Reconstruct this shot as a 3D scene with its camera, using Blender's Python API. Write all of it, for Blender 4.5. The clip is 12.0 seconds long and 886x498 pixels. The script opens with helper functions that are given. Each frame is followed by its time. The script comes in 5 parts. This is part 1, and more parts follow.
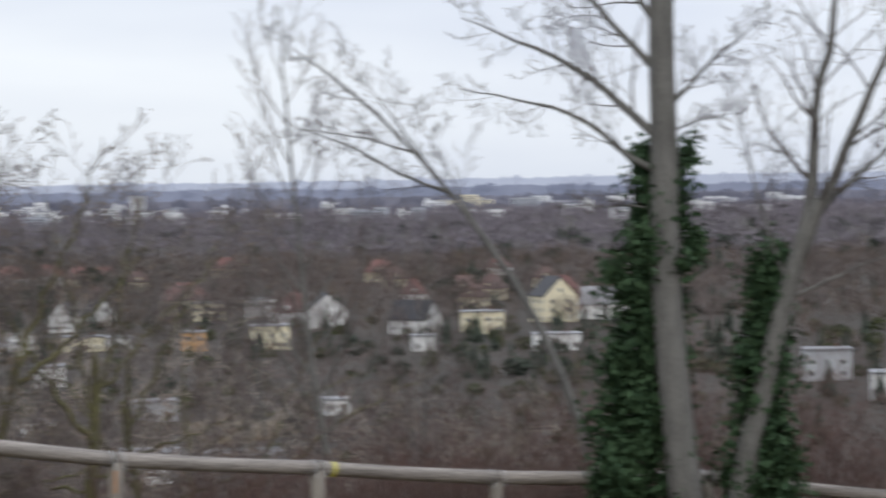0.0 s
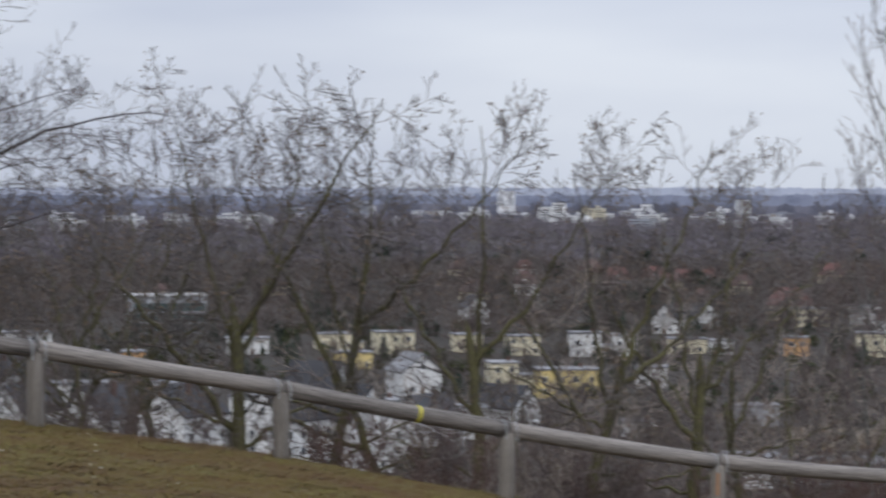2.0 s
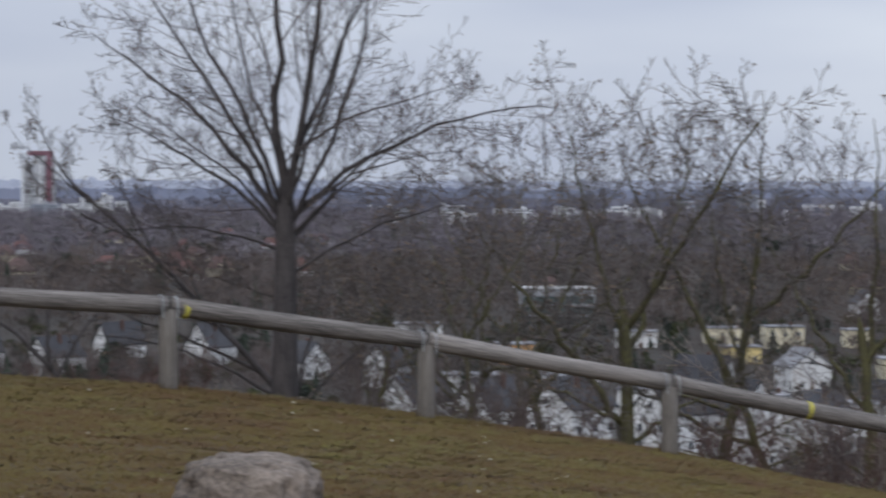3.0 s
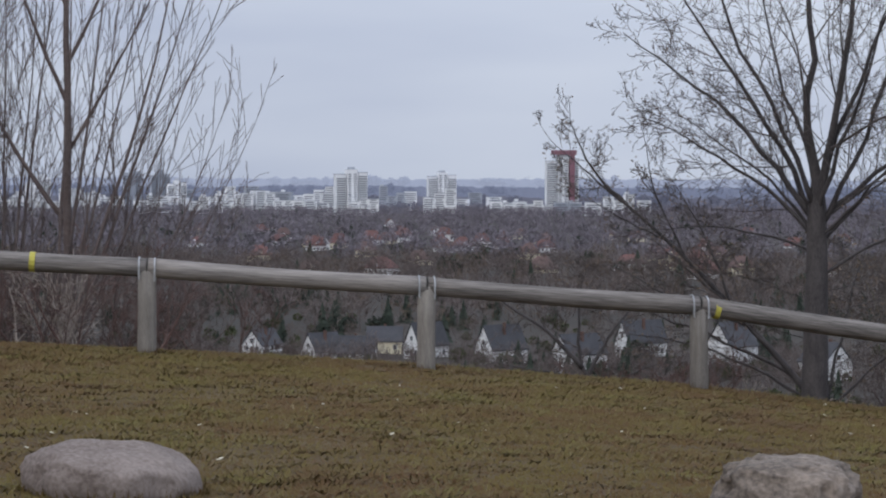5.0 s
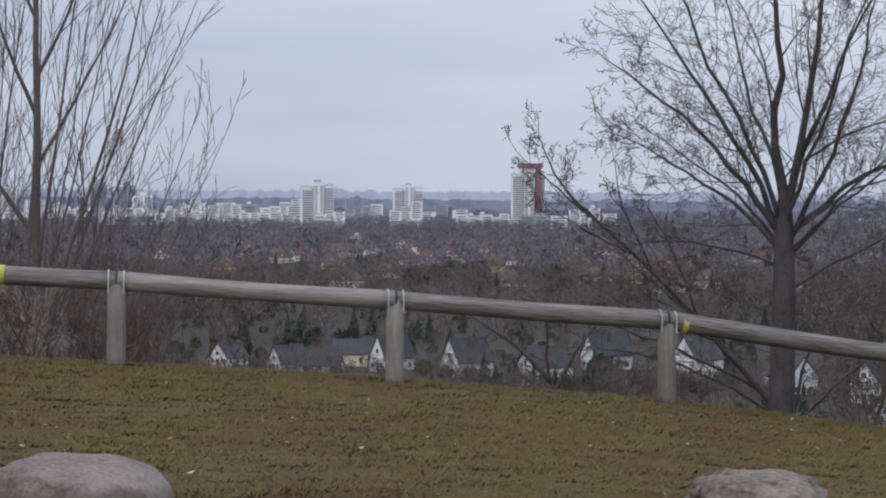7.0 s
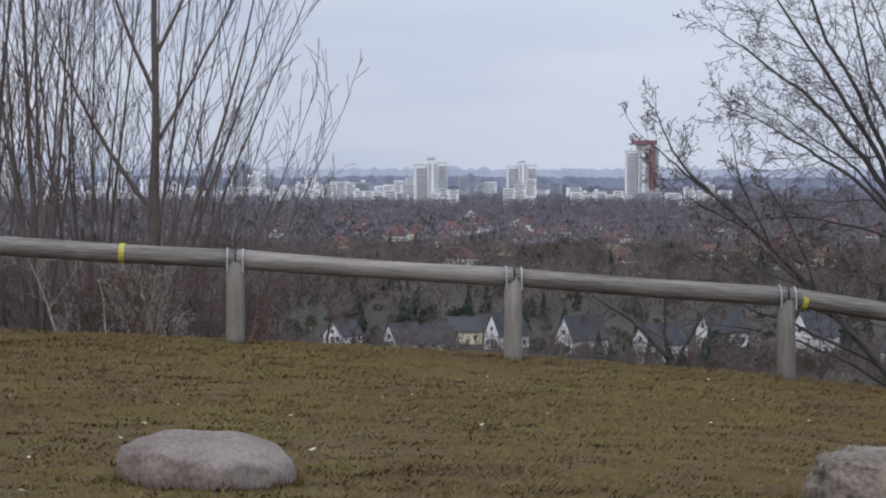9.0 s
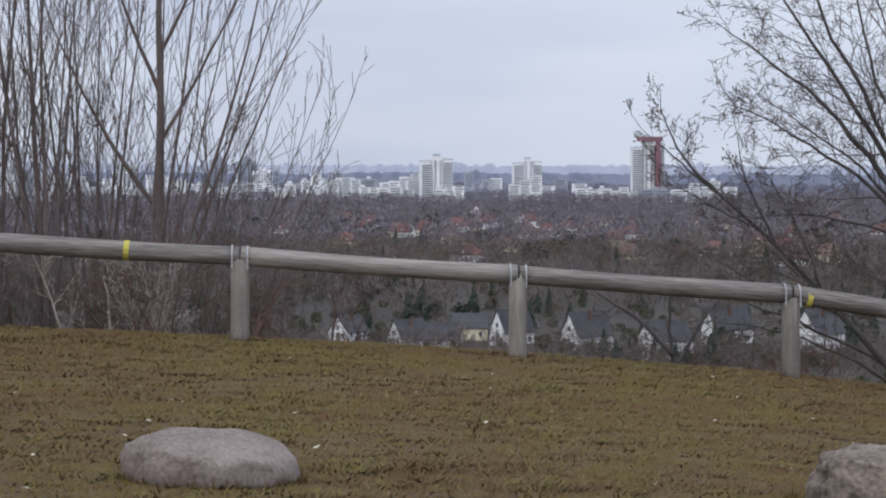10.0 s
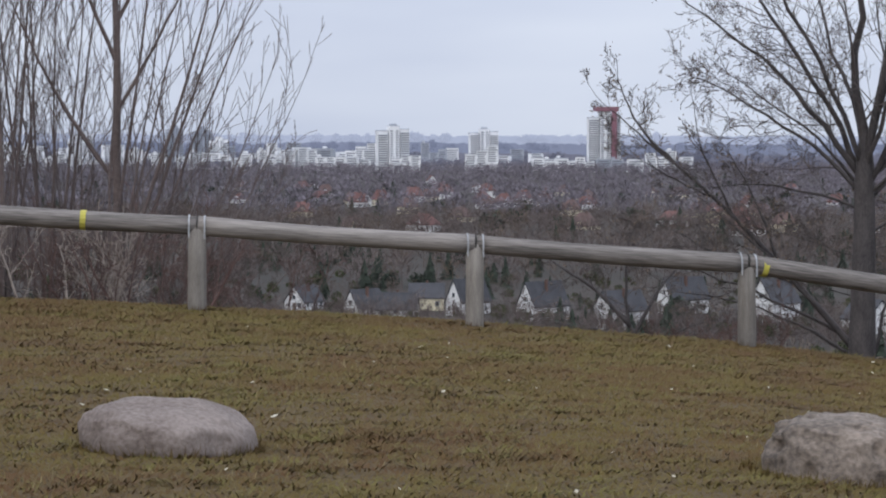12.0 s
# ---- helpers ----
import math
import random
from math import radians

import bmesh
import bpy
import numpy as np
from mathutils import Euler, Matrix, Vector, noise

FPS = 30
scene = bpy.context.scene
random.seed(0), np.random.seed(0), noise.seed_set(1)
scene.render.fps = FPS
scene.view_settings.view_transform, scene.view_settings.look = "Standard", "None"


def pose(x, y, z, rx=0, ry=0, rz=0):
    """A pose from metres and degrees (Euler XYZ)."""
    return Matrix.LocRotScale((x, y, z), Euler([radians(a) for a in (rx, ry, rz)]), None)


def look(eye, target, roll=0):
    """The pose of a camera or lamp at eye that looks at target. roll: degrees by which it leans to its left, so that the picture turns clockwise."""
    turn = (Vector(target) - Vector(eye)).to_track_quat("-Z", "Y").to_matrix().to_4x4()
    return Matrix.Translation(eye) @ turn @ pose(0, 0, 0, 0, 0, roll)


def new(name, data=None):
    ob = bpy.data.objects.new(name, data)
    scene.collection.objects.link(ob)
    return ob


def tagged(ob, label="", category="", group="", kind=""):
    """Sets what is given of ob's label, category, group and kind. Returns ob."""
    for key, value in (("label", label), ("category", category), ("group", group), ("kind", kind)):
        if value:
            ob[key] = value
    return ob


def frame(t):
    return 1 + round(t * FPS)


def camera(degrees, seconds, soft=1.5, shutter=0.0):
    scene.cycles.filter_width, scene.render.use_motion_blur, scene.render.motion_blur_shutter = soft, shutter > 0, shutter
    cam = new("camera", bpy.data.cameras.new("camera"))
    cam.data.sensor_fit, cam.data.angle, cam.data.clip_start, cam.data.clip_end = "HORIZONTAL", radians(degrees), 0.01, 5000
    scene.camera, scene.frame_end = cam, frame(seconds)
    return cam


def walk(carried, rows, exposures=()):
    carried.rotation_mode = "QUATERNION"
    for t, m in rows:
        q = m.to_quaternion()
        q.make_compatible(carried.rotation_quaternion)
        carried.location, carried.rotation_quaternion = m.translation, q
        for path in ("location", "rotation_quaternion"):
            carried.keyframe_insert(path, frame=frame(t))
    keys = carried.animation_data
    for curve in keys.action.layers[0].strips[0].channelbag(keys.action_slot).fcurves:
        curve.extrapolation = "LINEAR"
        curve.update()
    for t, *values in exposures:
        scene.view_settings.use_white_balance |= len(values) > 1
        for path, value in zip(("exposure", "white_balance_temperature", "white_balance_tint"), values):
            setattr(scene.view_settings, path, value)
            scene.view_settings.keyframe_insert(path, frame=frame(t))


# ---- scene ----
# A grassy hilltop with a round-rail fence, looking out over a wooded valley with houses and a far town.
# Places are polar: azimuth in degrees clockwise from +y, distance in metres from the lookout, height z.

# ---- camera and walk ----
cam = camera(19.02, 12.0, soft=2.1, shutter=0.32)
EYE = 1.65
walk(cam, [
    (0, look((0.100, -0.035, 1.620), (5.3782, 8.4546, 1.3617), -1.01)),
    (0.1, look((0.095, -0.035, 1.620), (5.1552, 8.5865, 1.3670), -0.85)),
    (0.3, look((0.085, -0.035, 1.620), (4.6988, 8.8318, 1.3146), -0.65)),
    (0.5, look((0.074, -0.028, 1.619), (4.2794, 9.0356, 1.2062), -0.52)),
    (1, look((0.087, 0.036, 1.610), (3.9170, 9.2644, 1.1925), 0.03)),
    (1.5, look((0.062, -0.021, 1.615), (3.8048, 9.2467, 1.2945), 0.35)),
    (2, look((0.058, -0.042, 1.619), (3.2842, 9.4210, 1.3943), 0.03)),
    (2.5, look((0.077, 0.026, 1.620), (2.5533, 9.7114, 1.3773), -0.12)),
    (3, look((0.069, 0.037, 1.618), (1.8770, 9.8687, 1.3669), 0.10)),
    (3.5, look((0.067, 0.122, 1.602), (1.1232, 10.0641, 1.4193), -0.01)),
    (3.7, look((0.059, 0.097, 1.602), (0.8500, 10.0630, 1.3921), -0.00)),
    (5.3, look((-0.042, 0.031, 1.634), (-0.2218, 10.0265, 1.3753), 0.17)),
    (5.5, look((-0.051, -0.017, 1.639), (-0.1804, 9.9791, 1.3956), 0.25)),
    (6, look((-0.051, -0.021, 1.638), (-0.1631, 9.9760, 1.4087), 0.49)),
    (6.5, look((-0.053, -0.029, 1.642), (-0.1712, 9.9672, 1.4040), 0.36)),
    (7, look((-0.048, -0.012, 1.638), (-0.0666, 9.9859, 1.4283), 0.35)),
    (7.5, look((-0.059, -0.013, 1.636), (-0.1982, 9.9831, 1.3926), 0.22)),
    (7.7, look((-0.054, 0.014, 1.636), (-0.3547, 10.0065, 1.3827), 0.10)),
    (9.3, look((-0.087, 0.003, 1.631), (-0.5370, 9.9877, 1.3024), 0.05)),
    (9.5, look((-0.087, 0.005, 1.631), (-0.5307, 9.9892, 1.2773), 0.03)),
    (10, look((-0.075, -0.006, 1.641), (-0.5446, 9.9779, 1.3318), 0.09)),
    (10.5, look((-0.077, -0.010, 1.636), (-0.4396, 9.9781, 1.3104), 0.19)),
    (11, look((-0.080, 0.009, 1.632), (-0.4521, 9.9976, 1.3222), 0.46)),
    (11.5, look((-0.080, -0.004, 1.639), (-0.4483, 9.9803, 1.2095), 0.12)),
    (12, look((-0.081, -0.029, 1.639), (-0.3853, 9.9571, 1.2164), 0.13)),
], exposures=[(0.0, 0.42, 6850, 8), (0.25, 0.38, 6820, 8), (0.55, 0.23, 6780, 8), (1.5, 0.24, 6660, 9), (2.5, 0.0, 6500, 10), (3.5, 0.03, 6400, 10), (5.5, 0.12, 6420, 10), (7.5, 0.14, 6420, 10), (9.5, 0.28, 6500, 10), (12.0, 0.36, 6500, 10)])

# ---- world and sun: an overcast winter sky ----
world = bpy.data.worlds.new("overcast_sky")
scene.world = world
world.use_nodes = True
wn, wl = world.node_tree.nodes, world.node_tree.links
wn.clear()
w_out = wn.new("ShaderNodeOutputWorld")
w_bg = wn.new("ShaderNodeBackground")
w_sky = wn.new("ShaderNodeTexSky")
w_sky.sky_type = "NISHITA"
w_sky.sun_disc = False
w_sky.sun_elevation, w_sky.sun_rotation = radians(38), radians(211)
w_sky.dust_density, w_sky.air_density = 4.0, 1.2
w_sky_gain = wn.new("ShaderNodeVectorMath")
w_sky_gain.operation = "SCALE"
w_sky_gain.inputs[3].default_value = 0.06
w_co = wn.new("ShaderNodeTexCoord")
w_map = wn.new("ShaderNodeMapping")
w_map.inputs["Scale"].default_value = (2.0, 2.0, 9.0)
w_noise = wn.new("ShaderNodeTexNoise")
w_noise.inputs["Scale"].default_value = 1.6
w_noise.inputs["Detail"].default_value = 4.0
w_noise.inputs["Roughness"].default_value = 0.45
w_ramp = wn.new("ShaderNodeValToRGB")
w_ramp.color_ramp.elements[0].position, w_ramp.color_ramp.elements[0].color = 0.33, (0.52, 0.58, 0.73, 1)
w_ramp.color_ramp.elements[1].position, w_ramp.color_ramp.elements[1].color = 0.68, (0.728, 0.785, 0.89, 1)
w_mix = wn.new("ShaderNodeMixRGB")
w_mix.inputs[0].default_value = 0.88
wl.new(w_co.outputs["Generated"], w_map.inputs["Vector"])
wl.new(w_map.outputs["Vector"], w_noise.inputs["Vector"])
wl.new(w_noise.outputs["Fac"], w_ramp.inputs["Fac"])
wl.new(w_sky.outputs["Color"], w_sky_gain.inputs[0])
wl.new(w_sky_gain.outputs["Vector"], w_mix.inputs[1])
wl.new(w_ramp.outputs["Color"], w_mix.inputs[2])
w_sep = wn.new("ShaderNodeSeparateXYZ")
w_rise = wn.new("ShaderNodeMath")
w_rise.operation, w_rise.use_clamp = "MULTIPLY_ADD", False
w_rise.inputs[1].default_value = 1.25
w_side = wn.new("ShaderNodeMath")
w_side.operation = "MULTIPLY_ADD"
w_side.inputs[1].default_value, w_side.inputs[2].default_value = 0.16, 0.885
w_pos = wn.new("ShaderNodeMath")
w_pos.operation = "MAXIMUM"
w_pos.inputs[1].default_value = 0.0
w_lift = wn.new("ShaderNodeVectorMath")
w_lift.operation = "SCALE"
wl.new(w_co.outputs["Generated"], w_sep.inputs["Vector"])
wl.new(w_sep.outputs["Z"], w_pos.inputs[0])
wl.new(w_pos.outputs[0], w_rise.inputs[0])
wl.new(w_sep.outputs["X"], w_side.inputs[0])
wl.new(w_side.outputs[0], w_rise.inputs[2])
wl.new(w_rise.outputs[0], w_lift.inputs[3])
wl.new(w_mix.outputs["Color"], w_lift.inputs[0])
wl.new(w_lift.outputs["Vector"], w_bg.inputs["Color"])
wl.new(w_bg.outputs["Background"], w_out.inputs["Surface"])
w_bg.inputs["Strength"].default_value = 1.0

sun_data = bpy.data.lights.new("sun", "SUN")
sun_data.energy, sun_data.angle, sun_data.color = 0.6, radians(40), (1.0, 0.96, 0.9)
sun = new("sun", sun_data)
sun.matrix_world = look((-30, -50, 45), (0, 0, 0))


# ---- materials ----
def mat(name, c1, c2, scale=4.0, rough=0.85, bump=0.0, fine=None, metallic=0.0, stretch=(1, 1, 1), island=0.0, per_object=0.0, spec=0.3, span=0.3):
    """A surface with colour varied at two scales and fine relief; scale in cycles a metre."""
    m = bpy.data.materials.new(name)
    m.use_nodes = True
    n, l = m.node_tree.nodes, m.node_tree.links
    bsdf = n["Principled BSDF"]
    bsdf.inputs["Roughness"].default_value = rough
    bsdf.inputs["Metallic"].default_value = metallic
    bsdf.inputs["Specular IOR Level"].default_value = spec
    co = n.new("ShaderNodeTexCoord")
    mp = n.new("ShaderNodeMapping")
    mp.inputs["Scale"].default_value = stretch
    l.new(co.outputs["Object"], mp.inputs["Vector"])
    big, small = n.new("ShaderNodeTexNoise"), n.new("ShaderNodeTexNoise")
    big.inputs["Scale"].default_value, big.inputs["Detail"].default_value = scale, 3.0
    small.inputs["Scale"].default_value, small.inputs["Detail"].default_value = fine or scale * 9, 5.0
    for t in (big, small):
        l.new(mp.outputs["Vector"], t.inputs["Vector"])
    add = n.new("ShaderNodeMath")
    add.operation = "ADD"
    l.new(big.outputs["Fac"], add.inputs[0])
    l.new(small.outputs["Fac"], add.inputs[1])
    last = add
    for amount, node, socket in ((island, "ShaderNodeNewGeometry", "Random Per Island"), (per_object, "ShaderNodeObjectInfo", "Random")):
        if amount:
            src = n.new(node)
            mul = n.new("ShaderNodeMath")
            mul.operation = "MULTIPLY_ADD"
            mul.inputs[1].default_value = amount
            l.new(src.outputs[socket], mul.inputs[0])
            l.new(last.outputs[0], mul.inputs[2])
            sub = n.new("ShaderNodeMath")
            sub.operation = "SUBTRACT"
            sub.inputs[1].default_value = amount / 2
            l.new(mul.outputs[0], sub.inputs[0])
            last = sub
    rng = n.new("ShaderNodeMapRange")
    rng.inputs["From Min"].default_value, rng.inputs["From Max"].default_value = 1 - span, 1 + span
    l.new(last.outputs[0], rng.inputs["Value"])
    mix = n.new("ShaderNodeMixRGB")
    mix.inputs[1].default_value, mix.inputs[2].default_value = (*c1, 1), (*c2, 1)
    l.new(rng.outputs["Result"], mix.inputs[0])
    l.new(mix.outputs["Color"], bsdf.inputs["Base Color"])
    if bump:
        b = n.new("ShaderNodeBump")
        b.inputs["Strength"].default_value, b.inputs["Distance"].default_value = 0.7, bump
        l.new(small.outputs["Fac"], b.inputs["Height"])
        l.new(b.outputs["Normal"], bsdf.inputs["Normal"])
    return m


M_MEADOW = mat("meadow_soil", (0.053, 0.031, 0.0115), (0.085, 0.056, 0.018), 0.8, 0.95, 0.03, fine=6)
M_LITTER = mat("leaf_litter", (0.05, 0.035, 0.022), (0.10, 0.07, 0.04), 0.5, 0.95, 0.03, fine=9)
M_VALLEY = mat("valley_floor", (0.022, 0.02, 0.016), (0.05, 0.04, 0.032), 0.012, 0.95, fine=0.15)
M_BLADE = mat("grass_blade", (0.081, 0.041, 0.0133), (0.096, 0.071, 0.0148), 0.6, 0.85, island=0.2, fine=4.5, span=0.2)
M_TUFT = mat("green_tufts", (0.083, 0.043, 0.0165), (0.111, 0.095, 0.02), 0.75, 0.85, island=0.15, fine=5, span=0.22)
M_STRAW = mat("dry_straw", (0.11, 0.085, 0.035), (0.2, 0.16, 0.08), 2, 0.85, island=0.6)
M_FLAKE = mat("pale_litter", (0.3, 0.27, 0.2), (0.5, 0.46, 0.37), 30, 0.8, island=0.5)
M_RAIL = mat("weathered_pine", (0.08, 0.071, 0.065), (0.3, 0.27, 0.245), 1.6, 0.85, 0.008, fine=7, stretch=(0.7, 14, 14), per_object=0.25)
M_POST = mat("grey_post_wood", (0.14, 0.125, 0.11), (0.26, 0.235, 0.205), 3, 0.85, 0.006, fine=24, stretch=(8, 8, 0.8), per_object=0.3)
M_STEEL = mat("galvanised_steel", (0.28, 0.285, 0.29), (0.42, 0.425, 0.43), 12, 0.5, metallic=0.2)
M_RUBBER = mat("dark_joint", (0.03, 0.028, 0.027), (0.06, 0.055, 0.05), 20, 0.8)
M_YELLOW = mat("yellow_paint", (0.33, 0.29, 0.055), (0.56, 0.5, 0.09), 14, 0.6)
M_ORANGE = mat("orange_paint", (0.3, 0.16, 0.09), (0.42, 0.24, 0.14), 14, 0.7)
M_BARK = mat("dark_bark", (0.036, 0.032, 0.033), (0.09, 0.079, 0.076), 3, 0.9, 0.01, fine=25, stretch=(3, 3, 1))
M_TWIG = mat("twigs", (0.065, 0.054, 0.052), (0.125, 0.106, 0.098), 2, 0.85, island=0.3)
M_GREYTWIG = mat("grey_twigs", (0.09, 0.077, 0.073), (0.16, 0.14, 0.13), 2, 0.85, island=0.3)
M_MOSSY = mat("mossy_bark", (0.055, 0.047, 0.036), (0.125, 0.118, 0.05), 2.2, 0.92, 0.01, fine=20)
M_WILLOW = mat("greybrown_bark", (0.084, 0.064, 0.06), (0.155, 0.122, 0.112), 3, 0.85, 0.004, island=0.3)
M_GREYBARK = mat("grey_bark", (0.085, 0.083, 0.078), (0.165, 0.16, 0.15), 3, 0.9, 0.008, fine=22, stretch=(3, 3, 1))
M_REDTWIG = mat("reddish_twigs", (0.07, 0.042, 0.036), (0.13, 0.078, 0.066), 2, 0.85, island=0.5)
M_PALETWIG = mat("pale_twigs", (0.2, 0.165, 0.14), (0.34, 0.29, 0.25), 2, 0.85, island=0.3)
M_IVY = mat("ivy_leaves", (0.02, 0.042, 0.02), (0.04, 0.072, 0.034), 3, 0.8, island=0.5, spec=0.15)
M_LEAF = mat("withered_leaves", (0.09, 0.065, 0.045), (0.17, 0.12, 0.08), 5, 0.9, island=0.6)
M_STONE1 = mat("pink_granite", (0.105, 0.08, 0.068), (0.25, 0.208, 0.185), 2.2, 0.88, 0.012, fine=42)
M_STONE2 = mat("grey_granite", (0.06, 0.049, 0.041), (0.265, 0.215, 0.175), 2.4, 0.88, 0.018, fine=34)
M_STUMP = mat("cut_wood", (0.5, 0.42, 0.27), (0.7, 0.62, 0.44), 8, 0.8, 0.003)
# far woods: the brown woods made paler and lilac, haze put into the colour
M_WOODHAZE = mat("hazed_woods", (0.12, 0.106, 0.123), (0.2, 0.178, 0.198), 0.02, 0.95, island=0.25, fine=0.2)
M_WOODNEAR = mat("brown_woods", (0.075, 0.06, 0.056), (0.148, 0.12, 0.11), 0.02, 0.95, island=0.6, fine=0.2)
M_WOODBUFF = mat("buff_woods", (0.085, 0.062, 0.048), (0.15, 0.112, 0.085), 0.02, 0.95, island=0.5, fine=0.2)
M_PINE = mat("conifer_green", (0.02, 0.028, 0.02), (0.04, 0.05, 0.036), 0.05, 0.9, island=0.6, fine=0.5)
M_OLIVE = mat("olive_shrubs", (0.025, 0.035, 0.014), (0.07, 0.075, 0.03), 0.05, 0.9, island=0.6, fine=0.5)
M_FIELD = mat("dry_field", (0.1, 0.075, 0.045), (0.16, 0.125, 0.08), 0.05, 0.95, fine=0.6)
# ridge colours: distance haze painted as a blue-grey tint
M_RIDGEHAZE2 = mat("mid_ridge_haze", (0.07, 0.075, 0.095), (0.11, 0.115, 0.14), 0.006, 1.0, fine=0.05, spec=0.0)
M_RIDGEHAZE3 = mat("near_ridge_haze", (0.075, 0.07, 0.08), (0.12, 0.115, 0.13), 0.008, 1.0, fine=0.06, spec=0.0)
M_RIDGEHAZE = mat("far_ridge_haze", (0.08, 0.09, 0.12), (0.11, 0.12, 0.15), 0.004, 1.0, fine=0.03, spec=0.0)
M_WHITE = mat("white_render", (0.58, 0.58, 0.58), (0.72, 0.72, 0.71), 0.15, 0.9, fine=1.5)
M_CREAM = mat("cream_render", (0.6, 0.54, 0.38), (0.72, 0.66, 0.5), 0.15, 0.9, fine=1.5)
M_YELLOWWALL = mat("yellow_render", (0.6, 0.47, 0.19), (0.72, 0.58, 0.28), 0.15, 0.9, fine=1.5)
M_ORANGEWALL = mat("orange_render", (0.5, 0.28, 0.13), (0.62, 0.37, 0.19), 0.15, 0.9, fine=1.5)
M_GREYWALL = mat("grey_panels", (0.3, 0.31, 0.33), (0.42, 0.43, 0.45), 0.15, 0.8, fine=1.5)
M_TOWN = mat("town_panels", (0.68, 0.69, 0.7), (0.82, 0.82, 0.82), 0.05, 0.9, fine=0.4, per_object=0.5)
M_TOWNGREY = mat("town_grey", (0.3, 0.32, 0.36), (0.42, 0.44, 0.48), 0.05, 0.9, fine=0.4, per_object=0.5)
# dark tone for painted balcony shade and for far window panes
M_BALCONY = mat("balcony_shade_and_panes", (0.09, 0.1, 0.125), (0.16, 0.17, 0.2), 0.1, 0.8)
M_REDPANEL = mat("red_panels", (0.2, 0.095, 0.12), (0.27, 0.14, 0.165), 0.1, 0.8)
M_TILERED = mat("red_roof_tiles", (0.105, 0.055, 0.05), (0.165, 0.086, 0.078), 0.4, 0.85, fine=5, per_object=0.4)
M_TILEBROWN = mat("brown_roof_tiles", (0.085, 0.056, 0.053), (0.14, 0.092, 0.084), 0.4, 0.85, fine=5, per_object=0.4)
M_TILEGREY = mat("dark_roof_tiles", (0.032, 0.032, 0.036), (0.065, 0.065, 0.072), 0.4, 0.8, fine=5, per_object=0.4)
M_FELT = mat("roof_felt", (0.15, 0.15, 0.16), (0.27, 0.27, 0.28), 0.3, 0.9, fine=3, per_object=0.6)
M_GLASS = mat("window_glass", (0.03, 0.035, 0.045), (0.07, 0.08, 0.095), 0.5, 0.12, spec=0.6)
M_GREENGLASS = mat("green_glass", (0.05, 0.085, 0.085), (0.1, 0.15, 0.15), 0.3, 0.15, spec=0.6)
M_FRAME = mat("white_frame", (0.62, 0.62, 0.6), (0.78, 0.78, 0.76), 1.0, 0.6)
M_DOOR = mat("dark_door", (0.08, 0.05, 0.03), (0.14, 0.09, 0.06), 1.0, 0.6)
M_BRICK = mat("chimney_brick", (0.09, 0.055, 0.045), (0.14, 0.085, 0.07), 1.0, 0.9)


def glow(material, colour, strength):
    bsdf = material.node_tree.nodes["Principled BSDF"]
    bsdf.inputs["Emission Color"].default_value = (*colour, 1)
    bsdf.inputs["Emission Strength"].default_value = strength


# emission stands in for haze, strongest on the farthest ridge
glow(M_RIDGEHAZE, (0.25, 0.28, 0.365), 1.0)
glow(M_RIDGEHAZE2, (0.105, 0.122, 0.18), 1.0)
glow(M_RIDGEHAZE3, (0.05, 0.056, 0.083), 1.0)


# ---- geometry helpers ----
def polar(az, d, z=0.0):
    a = radians(az)
    return Vector((d * math.sin(a), d * math.cos(a), z))


